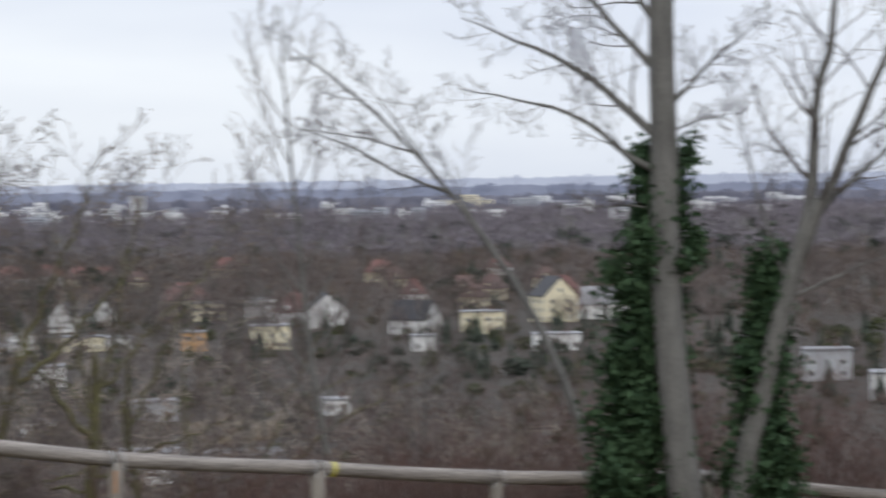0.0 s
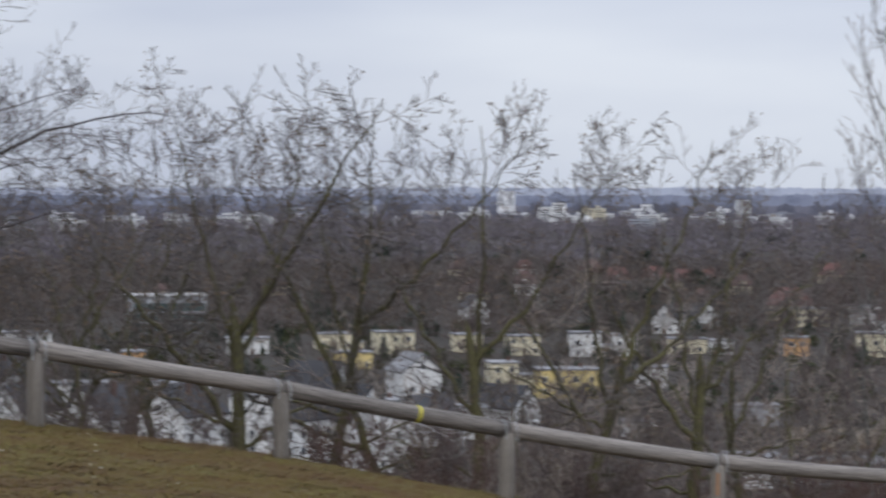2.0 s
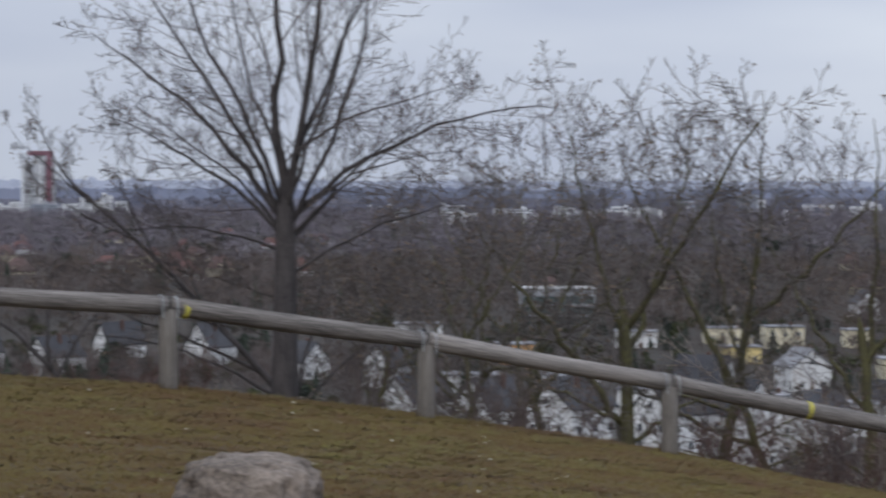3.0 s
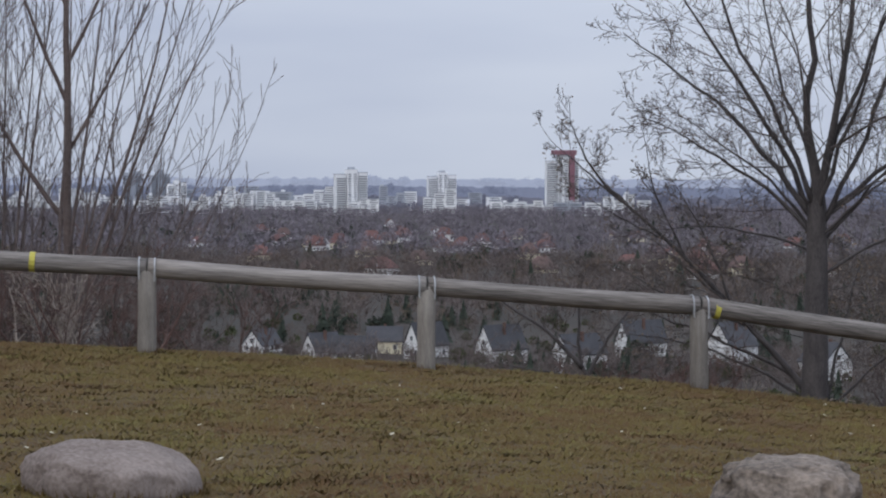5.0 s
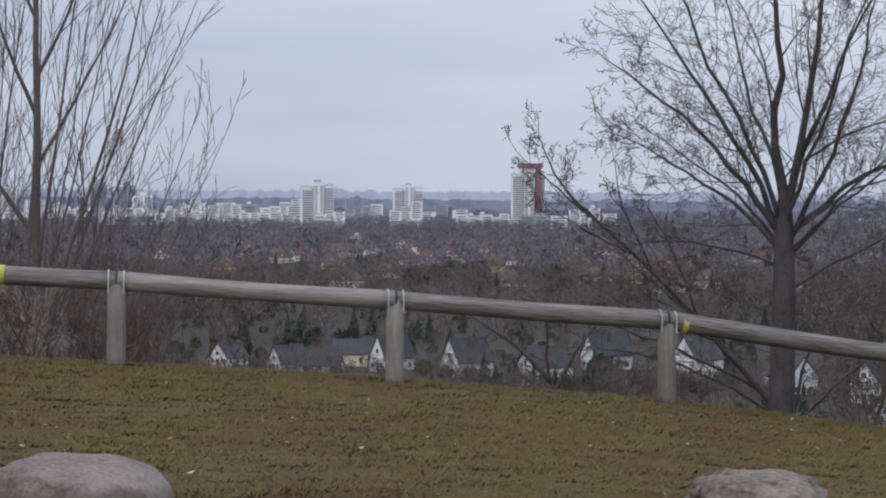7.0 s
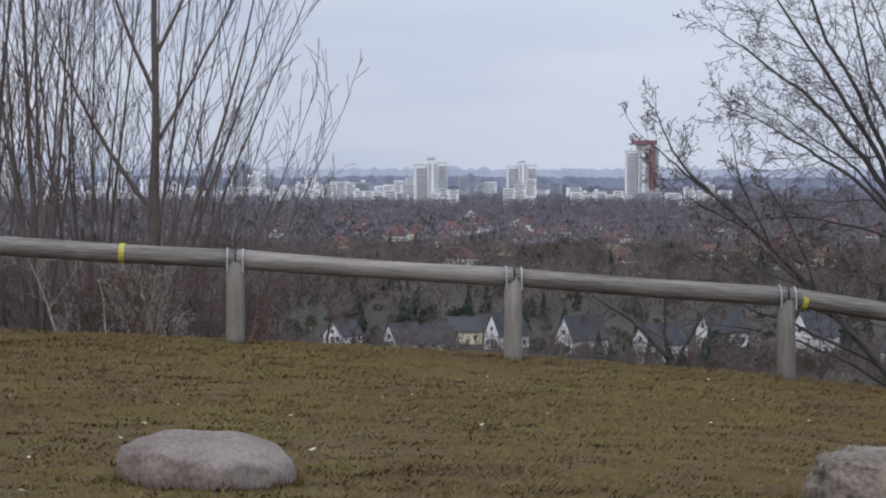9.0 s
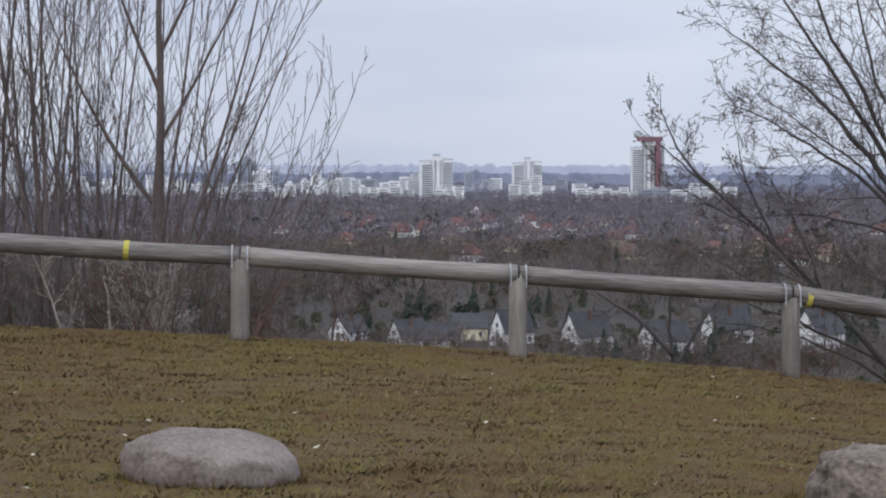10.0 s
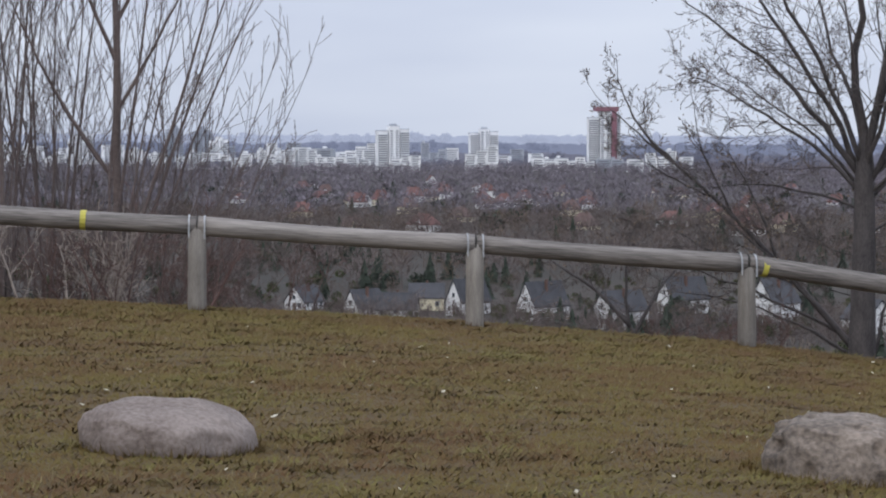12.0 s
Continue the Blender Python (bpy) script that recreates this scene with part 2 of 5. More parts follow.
class Geo:
    """Gathers vertices and faces of one mesh."""

    def __init__(self):
        self.v, self.f = [], []

    def poly(self, pts):
        k = len(self.v)
        self.v.extend(tuple(p) for p in pts)
        self.f.append(tuple(range(k, k + len(pts))))

    def box(self, x0, y0, z0, x1, y1, z1):
        k = len(self.v)
        self.v.extend([(x0, y0, z0), (x1, y0, z0), (x1, y1, z0), (x0, y1, z0), (x0, y0, z1), (x1, y0, z1), (x1, y1, z1), (x0, y1, z1)])
        self.f.extend(tuple(k + i for i in q) for q in ((3, 2, 1, 0), (4, 5, 6, 7), (0, 1, 5, 4), (1, 2, 6, 5), (2, 3, 7, 6), (3, 0, 4, 7)))
        return self

    def prism(self, outline, axis_from, axis_to):
        """outline: (x, z) points, extruded along y."""
        k, n = len(self.v), len(outline)
        self.v.extend((x, axis_from, z) for x, z in outline)
        self.v.extend((x, axis_to, z) for x, z in outline)
        self.f.append(tuple(range(k, k + n)))
        self.f.append(tuple(range(k + 2 * n - 1, k + n - 1, -1)))
        for i in range(n):
            j = (i + 1) % n
            self.f.append((k + i, k + n + i, k + n + j, k + j))
        return self

    def tube(self, pts, radii, sides=6, caps=True):
        k = len(self.v)
        m = len(pts)
        for i, p in enumerate(pts):
            t = (pts[min(i + 1, m - 1)] - pts[max(i - 1, 0)])
            t = t.normalized() if t.length > 1e-9 else Vector((0, 0, 1))
            u = t.cross(Vector((0.31, 0.95, 0.05)))
            u = u.normalized() if u.length > 0.05 else t.orthogonal().normalized()
            w = t.cross(u)
            for s in range(sides):
                a = 2 * math.pi * s / sides
                self.v.append(tuple(p + (u * math.cos(a) + w * math.sin(a)) * radii[i]))
        for i in range(m - 1):
            for s in range(sides):
                s2 = (s + 1) % sides
                self.f.append((k + i * sides + s, k + i * sides + s2, k + (i + 1) * sides + s2, k + (i + 1) * sides + s))
        if caps:
            self.f.append(tuple(k + s for s in range(sides - 1, -1, -1)))
            self.f.append(tuple(k + (m - 1) * sides + s for s in range(sides)))
        return self

    def mesh(self, name, smooth=False):
        me = bpy.data.meshes.new(name)
        me.from_pydata(self.v, [], self.f)
        if smooth:
            me.polygons.foreach_set("use_smooth", [True] * len(me.polygons))
        me.update()
        return me


def part(name, geo, material, parent=None, label="", smooth=False):
    me = geo.mesh(name, smooth) if isinstance(geo, Geo) else geo
    if not me.materials:
        me.materials.append(material)
    ob = new(name, me)
    ob.parent = parent
    return tagged(ob, label)


def soup(name, verts, tris, material):
    """A mesh from arrays of vertices and triangles."""
    me = bpy.data.meshes.new(name)
    verts, tris = np.asarray(verts, np.float32), np.asarray(tris, np.int32)
    me.vertices.add(len(verts))
    me.vertices.foreach_set("co", verts.ravel())
    me.loops.add(tris.size)
    me.loops.foreach_set("vertex_index", tris.ravel())
    me.polygons.add(len(tris))
    me.polygons.foreach_set("loop_start", np.arange(0, tris.size, 3, dtype=np.int32))
    me.materials.append(material)
    me.update(calc_edges=True)
    return me


# ---- the lie of the land ----
FENCE_AZ = [-60, -13.3, -7.26, -1.25, 4.63, 10.2, 15.45, 20.36, 24.91, 29.25, 33.12, 37.66, 42.0, 60, 80]
FENCE_D = [27, 24.3, 24.0, 24.0, 24.45, 25.4, 26.4, 27.8, 29.3, 30.6, 32.0, 33.0, 34.0, 34, 34]
FENCE_Z = [0.25, 0.18, 0.07, -0.08, -0.29, -0.65, -1.08, -1.66, -2.15, -2.68, -2.86, -2.93, -3.2, -3.2, -3.2]
VALLEY = -46.0


def land(az, r):
    """Height of the ground at an azimuth and distance."""
    rf = float(np.interp(az, FENCE_AZ, FENCE_D, left=27, right=34))
    zf = float(np.interp(az, FENCE_AZ, FENCE_Z, left=0.0, right=-1.0))
    if abs(az) > 80:
        zf *= max(0.0, 1 - (abs(az) - 80) / 60)
    if r <= rf + 0.3:
        return zf * (r / rf) ** 1.7
    u = r - rf - 0.3
    z = zf * ((rf + 0.3) / rf) ** 1.7 - 0.46 * u * u / (u + 2.6)
    if z < VALLEY + 8:
        s = VALLEY + 8 - z
        z = VALLEY + 8 - 8 * (1 - math.exp(-s / 8))
    return z


def build_ground():
    azs = [-180 + 3 * i for i in range(52)] + [-24 + 0.6 * i for i in range(130)] + [54 + 3 * i for i in range(42)]
    rad = [0, 2, 4, 6, 8] + [9 + 0.5 * i for i in range(60)]
    while rad[-1] < 4900:
        rad.append(rad[-1] * 1.06)
    rad[-1] = 4960
    v, f, zone = [], [], []
    for r in rad:
        for az in azs:
            bump = 0.0 if r < 60 else 1.2 * noise.noise((az * 0.8, r * 0.01, 0))
            v.append(tuple(polar(az, r, land(az, r) + bump)))
    n = len(azs)
    for i in range(len(rad) - 1):
        for j in range(n):
            j2 = (j + 1) % n
            f.append((i * n + j, (i + 1) * n + j, (i + 1) * n + j2, i * n + j2))
            rf = np.interp(azs[j], FENCE_AZ, FENCE_D, left=27, right=34)
            # zone 3, the far plain, takes the glowing painted-haze colour
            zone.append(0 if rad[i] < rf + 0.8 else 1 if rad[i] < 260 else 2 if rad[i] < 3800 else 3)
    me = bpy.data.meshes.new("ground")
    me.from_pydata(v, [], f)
    for m in (M_MEADOW, M_LITTER, M_VALLEY, M_RIDGEHAZE3):
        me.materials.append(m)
    me.polygons.foreach_set("material_index", zone)
    me.polygons.foreach_set("use_smooth", [True] * len(f))
    me.flip_normals()
    me.update()
    return tagged(new("ground", me), "grassy hilltop falling away to a wide valley floor", "ground", kind="structure")


build_ground()


def build_ridge(r1, base, swell, material, label):
    """Low wooded hills that close the view, one behind another."""
    g = Geo()
    for i in range(361):
        az = -180 + i
        for k in range(16 if -25 < az < 55 else 1):
            a = az + k / 16
            s = r1 * 0.01
            top = base + swell * noise.noise((a * 0.3, s, 0)) + 0.5 * swell * noise.noise((a * 1.9, s, 4)) + 2.4 * noise.noise((a * 7.0, s, 2)) + 4.2 * abs(noise.noise((a * 17.0, s, 5))) + 2.6 * noise.noise((a * 41.0, s, 8))
            g.v.append(tuple(polar(a, r1, VALLEY - 3)))
            g.v.append(tuple(polar(a, r1 + 12, top)))
            g.v.append(tuple(polar(a, r1 + 30, VALLEY - 3)))
    m = len(g.v) // 3
    for i in range(m - 1):
        g.f.append((3 * i, 3 * i + 3, 3 * i + 4, 3 * i + 1))
        g.f.append((3 * i + 1, 3 * i + 4, 3 * i + 5, 3 * i + 2))
    return tagged(part("backdrop", g, material), label, "hills", kind="structure")


# haze is painted on in three steps, palest at the back
build_ridge(4900, 4, 2.6, M_RIDGEHAZE, "wooded ridge along the horizon, painted pale blue-grey as haze")
build_ridge(4640, -10, 4, M_RIDGEHAZE2, "wooded rise before the horizon, painted blue-grey as haze")
build_ridge(4380, -26, 5, M_RIDGEHAZE3, "woods beyond the far town, painted dim lilac-grey as haze")


# ---- fence of round rails ----
def build_fence():
    fence = tagged(new("rail_fence"), "weathered round-pole wooden fence along the grassy crest", "fence")
    posts = [(az, d, z) for az, d, z in zip(FENCE_AZ, FENCE_D, FENCE_Z) if -14 < az < 43]
    tops = [1.07, 0.92, 0.755, 0.57, 0.19, -0.28, -0.82, -1.30, -1.59, -1.90, -2.04, -2.43]
    R = 0.086
    axis = [polar(az, d, t - R) for (az, d, z), t in zip(posts, tops)]
    for (az, d, z), a in zip(posts, axis):
        g = Geo()
        foot = polar(az, d, land(az, d) - 0.25)
        n = 10
        lean = Vector((random.uniform(-0.02, 0.02), random.uniform(-0.02, 0.02), 0))
        pts = [foot + lean, foot.lerp(a, 0.35) + lean * 0.6, foot.lerp(a, 0.7) + lean * 0.2, a]
        g.tube(pts, [0.088, 0.087, 0.085, 0.083], n)
        part("post", g, M_POST, fence, smooth=True)
    for i in range(len(axis) - 1):
        p, q = axis[i], axis[i + 1]
        t = (q - p).normalized()
        length = (q - p).length
        g = Geo()
        m = 9
        pts, rr = [], []
        for k in range(m):
            u = k / (m - 1)
            sag = -0.012 * math.sin(math.pi * u)
            pts.append(Vector((0.006 + (length - 0.012) * u, 0.006 * math.sin(3 * u + i), sag)))
            rr.append(R * (1.0 + 0.035 * math.sin(5 * u + 2 * i)))
        g.tube(pts, rr, 14)
        rail = part("rail", g, M_RAIL, fence, smooth=True)
        y = Vector((0, 0, 1)).cross(t).normalized()
        rail.matrix_basis = Matrix.Translation(p) @ Matrix((t, y, t.cross(y))).transposed().to_4x4()
        ring = Geo().tube([Vector((-0.006, 0, 0)), Vector((0.006, 0, 0))], [R * 1.02] * 2, 14)
        part("joint", ring, M_RUBBER, rail, "dark gap between two rails")
        bands = {0: [(0.6, M_YELLOW)], 3: [(0.065, M_YELLOW)], 5: [(0.59, M_YELLOW)], 8: [(0.08, M_YELLOW)]}.get(i, [])
        for u, m_ in bands:
            b = Geo().tube([Vector((length * u - 0.025, 0.002, -0.01)), Vector((length * u + 0.025, 0.002, -0.01))], [R * 1.06] * 2, 14)
            part("paint_band", b, m_, rail, "faded yellow paint band")
    for k, a in enumerate(axis):
        t = (axis[min(k + 1, len(axis) - 1)] - axis[max(k - 1, 0)]).normalized()
        side = t.cross(Vector((0, 0, 1))).normalized()
        for s in (-0.07, 0.07):
            g = Geo()
            c = a + t * s
            ring = []
            for w in range(13):
                ang = math.pi * w / 12
                ring.append(c + side * math.cos(ang) * R * 1.08 + Vector((0, 0, math.sin(ang) * R * 1.08)))
            ring = [ring[0] - Vector((0, 0, 0.11))] + ring + [ring[-1] - Vector((0, 0, 0.11))]
            for p0, p1 in zip(ring, ring[1:]):
                h = t * 0.007
                g.poly([p0 - h, p0 + h, p1 + h, p1 - h])
                o = (p0 + p1) / 2 - c
                o = o.normalized() * 0.004
                g.poly([p1 - h + o, p1 + h + o, p0 + h + o, p0 - h + o])
            part("strap", g, M_STEEL, fence, "galvanised steel strap")
    # orange trail mark on one post
    mark = Geo()
    az, d = 24.91, 29.3
    c = polar(az, d - 0.088, -1.75)
    e = polar(az + 90, 1)
    mark.poly([c - e * 0.02, c + e * 0.018, c + e * 0.022 + Vector((0, 0, 0.25)), c - e * 0.016 + Vector((0, 0, 0.25))])
    part("paint_mark", mark, M_ORANGE, fence, "faded orange paint stripe")
    return fence


build_fence()


# ---- boulders and stump ----
def boulder(name, az, d, size, turn, seed, flat, material, label, lobes=()):
    bm = bmesh.new()
    bmesh.ops.create_icosphere(bm, subdivisions=5, radius=1.0)
    off = Vector((seed * 3.1, seed * 1.7, seed * 0.9))
    for v in bm.verts:
        p = v.co.copy()
        n1 = noise.noise(p * 1.1 + off) * 0.16
        n2 = noise.noise(p * 2.7 + off) * 0.075
        n3 = noise.noise(p * 7.0 + off) * 0.022
        n4 = (abs(noise.noise(p * 2.3 + off * 2)) * -0.34 + abs(noise.noise(p * 5.2 + off)) * -0.13) * flat
        q = p * (1 + n1 + n2 + n3 + n4)
        q.z = math.copysign(abs(q.z) ** 0.8, q.z)
        q.x = math.copysign(abs(q.x) ** 0.85, q.x)
        q.z *= 1 + 0.08 * max(0.0, flat - 0.5) * math.tanh((p.x - 0.1) * 8)
        for axis, cut, soft in lobes:
            a = Vector(axis).normalized()
            over = q.dot(a) - cut
            if over > 0:
                q -= a * over * soft
        v.co = Vector((q.x * size[0], q.y * size[1], q.z * size[2]))
    me = bpy.data.meshes.new(name)
    bm.to_mesh(me)
    bm.free()
    me.polygons.foreach_set("use_smooth", [True] * len(me.polygons))
    ob = part(name, me, material)
    ob.matrix_basis = Matrix.Translation(polar(az, d, land(az, d) + size[2] * 0.25)) @ pose(0, 0, 0, 0, 0, -az + turn)
    return tagged(ob, label, "boulder", "boulders on the meadow")


boulder("boulder", -8.05, 13.6, (0.44, 0.38, 0.222), 0, 2.0, 0.2, M_STONE1, "smooth rounded pinkish granite boulder sunk in the grass",
        [((0.15, -0.5, 0.85), 0.78, 0.5), ((0.7, 0, 0.6), 0.82, 0.4)])
boulder("boulder", 6.54, 14.0, (0.42, 0.38, 0.328), 0, 6.3, 1.0, M_STONE2, "rough angular grey boulder with pale ledges in the grass",
        [((0.08, -0.15, 1), 0.66, 0.7), ((-0.2, -1, 0.35), 0.72, 0.6)])


def tree_stump(az, d, r, z):
    st = tagged(new("tree_stump"), "low sawn tree stump with a pale cut top by the fence", "stump")
    st.matrix_basis = Matrix.Translation(polar(az, d, z))
    g = Geo()
    n = 22
    def rim(zz, k):
        return [((k + 0.02 * math.sin(3 * a) + 0.012 * math.sin(7 * a)) * math.cos(a), (k + 0.02 * math.sin(3 * a)) * math.sin(a), zz) for a in [2 * math.pi * i / n for i in range(n)]]
    rows = [rim(-0.6, r * 1.2), rim(-0.2, r * 1.06), rim(-0.05, r), rim(0.0, r * 0.985)]
    for row in rows:
        g.v.extend(row)
    for i in range(3):
        for j in range(n):
            g.f.append((i * n + j, i * n + (j + 1) % n, (i + 1) * n + (j + 1) % n, (i + 1) * n + j))
    part("bark", g, M_BARK, st, smooth=True)
    t = Geo()
    t.v = [(x * 0.965, y * 0.965, 0.006) for x, y, _ in rows[3]] + [(x * 0.965, y * 0.965, -0.03) for x, y, _ in rows[3]]
    t.f = [tuple(range(n))] + [(j, n + j, n + (j + 1) % n, (j + 1) % n) for j in range(n)]
    part("cut_top", t, M_STUMP, st, "pale sawn wood")


tree_stump(25.52, 30.3, 0.31, -2.11)


# ---- houses of the valley ----
def place(name, az, d, z, turn, label, category, group=""):
    ob = tagged(new(name), label, category, group)
    ob.matrix_basis = Matrix.Translation(polar(az, d, z)) @ pose(0, 0, 0, 0, 0, -az + turn)
    return ob


WIN = {}


def window(parent, x, y, z, w, h, face="front", frame=M_FRAME):
    """A window with a frame and a dark pane; shares its meshes."""
    key = (round(w, 2), round(h, 2), face)
    if key not in WIN:
        def slab(w2, h2, t0, t1):
            g = Geo()
            if face == "front":
                return g.box(-w2 / 2, -t1, -h2 / 2, w2 / 2, -t0, h2 / 2)
            if face == "left":
                return g.box(-t1, -w2 / 2, -h2 / 2, -t0, w2 / 2, h2 / 2)
            return g.box(t0, -w2 / 2, -h2 / 2, t1, w2 / 2, h2 / 2)
        fr = slab(w, h, -0.05, 0.05).mesh("window")
        fr.materials.append(frame)
        pa = slab(w * 0.84, h * 0.88, 0.0, 0.07).mesh("pane")
        pa.materials.append(M_GLASS)
        WIN[key] = (fr, pa)
    fr, pa = WIN[key]
    a = part("window", fr, frame, parent)
    a.location = (x, y, z)
    b = part("pane", pa, M_GLASS, a, "dark window pane")
    return a


def gable_house(az, d, w, dep, h, rise, turn, wall, roof, label, z=VALLEY, chimney=True):
    """Ridge along the depth; the gable faces the front."""
    ho = place("house", az, d, z, turn, label, "house", "houses in the valley")
    part("wall", Geo().prism([(-w / 2, -1.5), (w / 2, -1.5), (w / 2, h), (0, h + rise), (-w / 2, h)], -dep / 2, dep / 2), wall, ho)
    o, t = 0.35, 0.28
    k = rise / (w / 2)
    for s in (-1, 1):
        part("roof", Geo().prism([(0, h + rise + 0.02), (s * (w / 2 + o), h - k * o + 0.02), (s * (w / 2 + o), h - k * o + t), (0, h + rise + t + 0.1)][::-s], -dep / 2 - o, dep / 2 + o), roof, ho)
    if chimney:
        part("chimney", Geo().box(w * 0.14, -0.4, h + rise * 0.55, w * 0.14 + 0.6, 0.3, h + rise + 0.9), M_BRICK, ho)
    rows = max(1, int(h / 2.8))
    for r in range(rows):
        zz = 1.5 + 2.8 * r
        for x in (-w * 0.26, w * 0.26):
            window(ho, x, -dep / 2, zz, 1.2, 1.4)
        for y in np.linspace(-dep / 2 + 1.8, dep / 2 - 1.8, max(2, int(dep / 3.2))):
            window(ho, -w / 2, float(y), zz, 1.2, 1.4, "left")
            window(ho, w / 2, float(y), zz, 1.2, 1.4, "right")
    window(ho, 0, -dep / 2, h + rise * 0.3, 1.1, 1.3)
    part("door", Geo().box(-0.5, -dep / 2 - 0.06, 0, 0.5, -dep / 2 + 0.05, 2.1), M_DOOR, ho)
    return ho


def flat_house(az, d, w, dep, h, turn, wall, label, z=VALLEY, roof=M_FELT, annex=0.0, glass=M_GLASS):
    """A box-like house with a flat, overhanging roof."""
    ho = place("house", az, d, z, turn, label, "house", "houses in the valley")
    part("wall", Geo().box(-w / 2, -dep / 2, -1.5, w / 2, dep / 2, h), wall, ho)
    part("roof", Geo().box(-w / 2 - 0.3, -dep / 2 - 0.35, h, w / 2 + 0.3, dep / 2 + 0.35, h + 0.35), roof, ho)
    rows = max(1, int(h / 2.7))
    cols = max(2, int(w / 3.0))
    for r in range(rows):
        for c in range(cols):
            x = -w / 2 + w * (c + 0.5) / cols
            if r == 0 and c == cols // 2:
                part("door", Geo().box(x - 0.5, -dep / 2 - 0.06, 0, x + 0.5, -dep / 2 + 0.05, 2.1), M_DOOR, ho)
                continue
            window(ho, x, -dep / 2, 1.55 + 2.7 * r, 1.5 if (c + r) % 2 else 1.1, 1.3)
        window(ho, -w / 2, 0, 1.55 + 2.7 * r, 1.2, 1.3, "left")
        window(ho, w / 2, 0, 1.55 + 2.7 * r, 1.2, 1.3, "right")
    part("chimney", Geo().box(w * 0.2, 0, h + 0.35, w * 0.2 + 0.7, 0.7, h + 1.4), M_BRICK, ho)
    if annex:
        part("annex", Geo().box(w / 2 + 0.004, -dep / 2 - 1, -1.5, w / 2 + annex, dep / 2 - 2, h * 0.5), wall, ho)
        part("annex_roof", Geo().box(w / 2 + 0.32, -dep / 2 - 1.3, h * 0.5, w / 2 + annex + 0.3, dep / 2 - 1.7, h * 0.5 + 0.3), roof, ho)
    return ho


def hip_house(az, d, w, dep, h, rise, turn, wall, roof, label, z=VALLEY):
    """A house with a hipped roof, ridge across."""
    ho = place("house", az, d, z, turn, label, "house", "houses in the valley")
    part("wall", Geo().box(-w / 2, -dep / 2, -1.5, w / 2, dep / 2, h), wall, ho)
    g = Geo()
    o = 0.5
    a, b = w / 2 + o, dep / 2 + o
    r = max(0.8, w / 2 - dep * 0.42)
    g.v = [(-a, -b, h), (a, -b, h), (a, b, h), (-a, b, h), (-r, 0, h + rise), (r, 0, h + rise)]
    g.f = [(3, 2, 1, 0), (0, 1, 5, 4), (1, 2, 5), (2, 3, 4, 5), (3, 0, 4)]
    part("roof", g, roof, ho)
    part("chimney", Geo().box(r * 0.4, -0.3, h + rise * 0.5, r * 0.4 + 0.7, 0.4, h + rise + 1.1), M_BRICK, ho)
    cols = max(2, int(w / 3.0))
    for rr in range(max(1, int(h / 2.7))):
        for c in range(cols):
            window(ho, -w / 2 + w * (c + 0.5) / cols, -dep / 2, 1.55 + 2.7 * rr, 1.2, 1.4)
        window(ho, -w / 2, 0, 1.55 + 2.7 * rr, 1.2, 1.4, "left")
    part("dormer", Geo().prism([(-1.2, h + 0.3), (1.2, h + 0.3), (1.2, h + 1.6), (0, h + 2.4), (-1.2, h + 1.6)], -dep / 2 + 0.6, 0), wall, ho)
    window(ho, 0, -dep / 2 + 0.6, h + 1.0, 1.1, 1.1)
    return ho


WG = "white rendered gabled house with a steep dark roof"
for az, d, w, dep, h, rise, turn in [(-1.2, 713, 6.0, 11, 3.6, 5.6, -46), (0.42, 690, 6.6, 13, 4.0, 5.8, -44), (3.45, 720, 6.2, 13, 4.2, 5.4, -52),
                                     (5.4, 690, 8.0, 12, 5.2, 5.8, -35), (-3.45, 705, 5.6, 10, 2.4, 4.4, -48),
                                     (-4.75, 730, 6.5, 10, 2.4, 4.0, -35), (2.1, 665, 8.0, 12, 4.4, 4.6, -50), (7.4, 640, 8, 11, 4.5, 4.5, 35), (9.3, 620, 8, 12, 5, 4.5, -35),
                                     (16.1, 592, 8.0, 13, 4.0, 5.0, 62), (19.5, 950, 9, 11, 5, 4.5, 15), (23.8, 880, 9, 12, 5, 4.5, -28), (29.3, 870, 13, 11, 6.0, 5.2, 8),
                                     (24.4, 905, 8, 10, 5, 4, 30), (34.25, 880, 12, 12, 9, 6, 24)]:
    gable_house(az, d, w, dep, h, rise, turn, M_WHITE if az < 34 else M_CREAM, M_TILEGREY, WG if az < 34 else "cream rendered gabled house with a dark roof")
# tall white houses close below the hill
for az, d, w, dep, h, rise, turn in [(13.15, 440, 11, 12, 10.5, 4.5, -38), (15.5, 442, 9, 13, 9.5, 5.0, -42), (16.75, 448, 9.5, 13, 9.0, 5.5, 40), (18.5, 470, 9.5, 11, 6.5, 4.5, -34), (11.6, 455, 9, 12, 9.0, 5.0, -46),
                                     (9.9, 500, 9, 12, 6.5, 4.5, -44), (20.2, 520, 8, 11, 5.0, 4.0, 48)]:
    gable_house(az, d, w, dep, h, rise, turn, M_WHITE, M_TILEGREY, "tall white rendered house with a steep dark roof")
gable_house(-2.1, 735, 7.5, 9.5, 3.2, 3.6, 88, M_CREAM, M_TILEGREY, "low cream house with a broad dark roof")
gable_house(-2.75, 700, 7.5, 11, 2.2, 4.0, 84, M_WHITE, M_TILEGREY, "low white house with a broad dark roof")
gable_house(18.2, 616, 9.5, 12, 5.5, 4.0, 20, M_WHITE, M_FELT, "tall white rendered house with a gable end")
gable_house(35.4, 900, 11, 17, 5, 5.5, 86, M_WHITE, M_FELT, "long white house with a blue-grey roof")
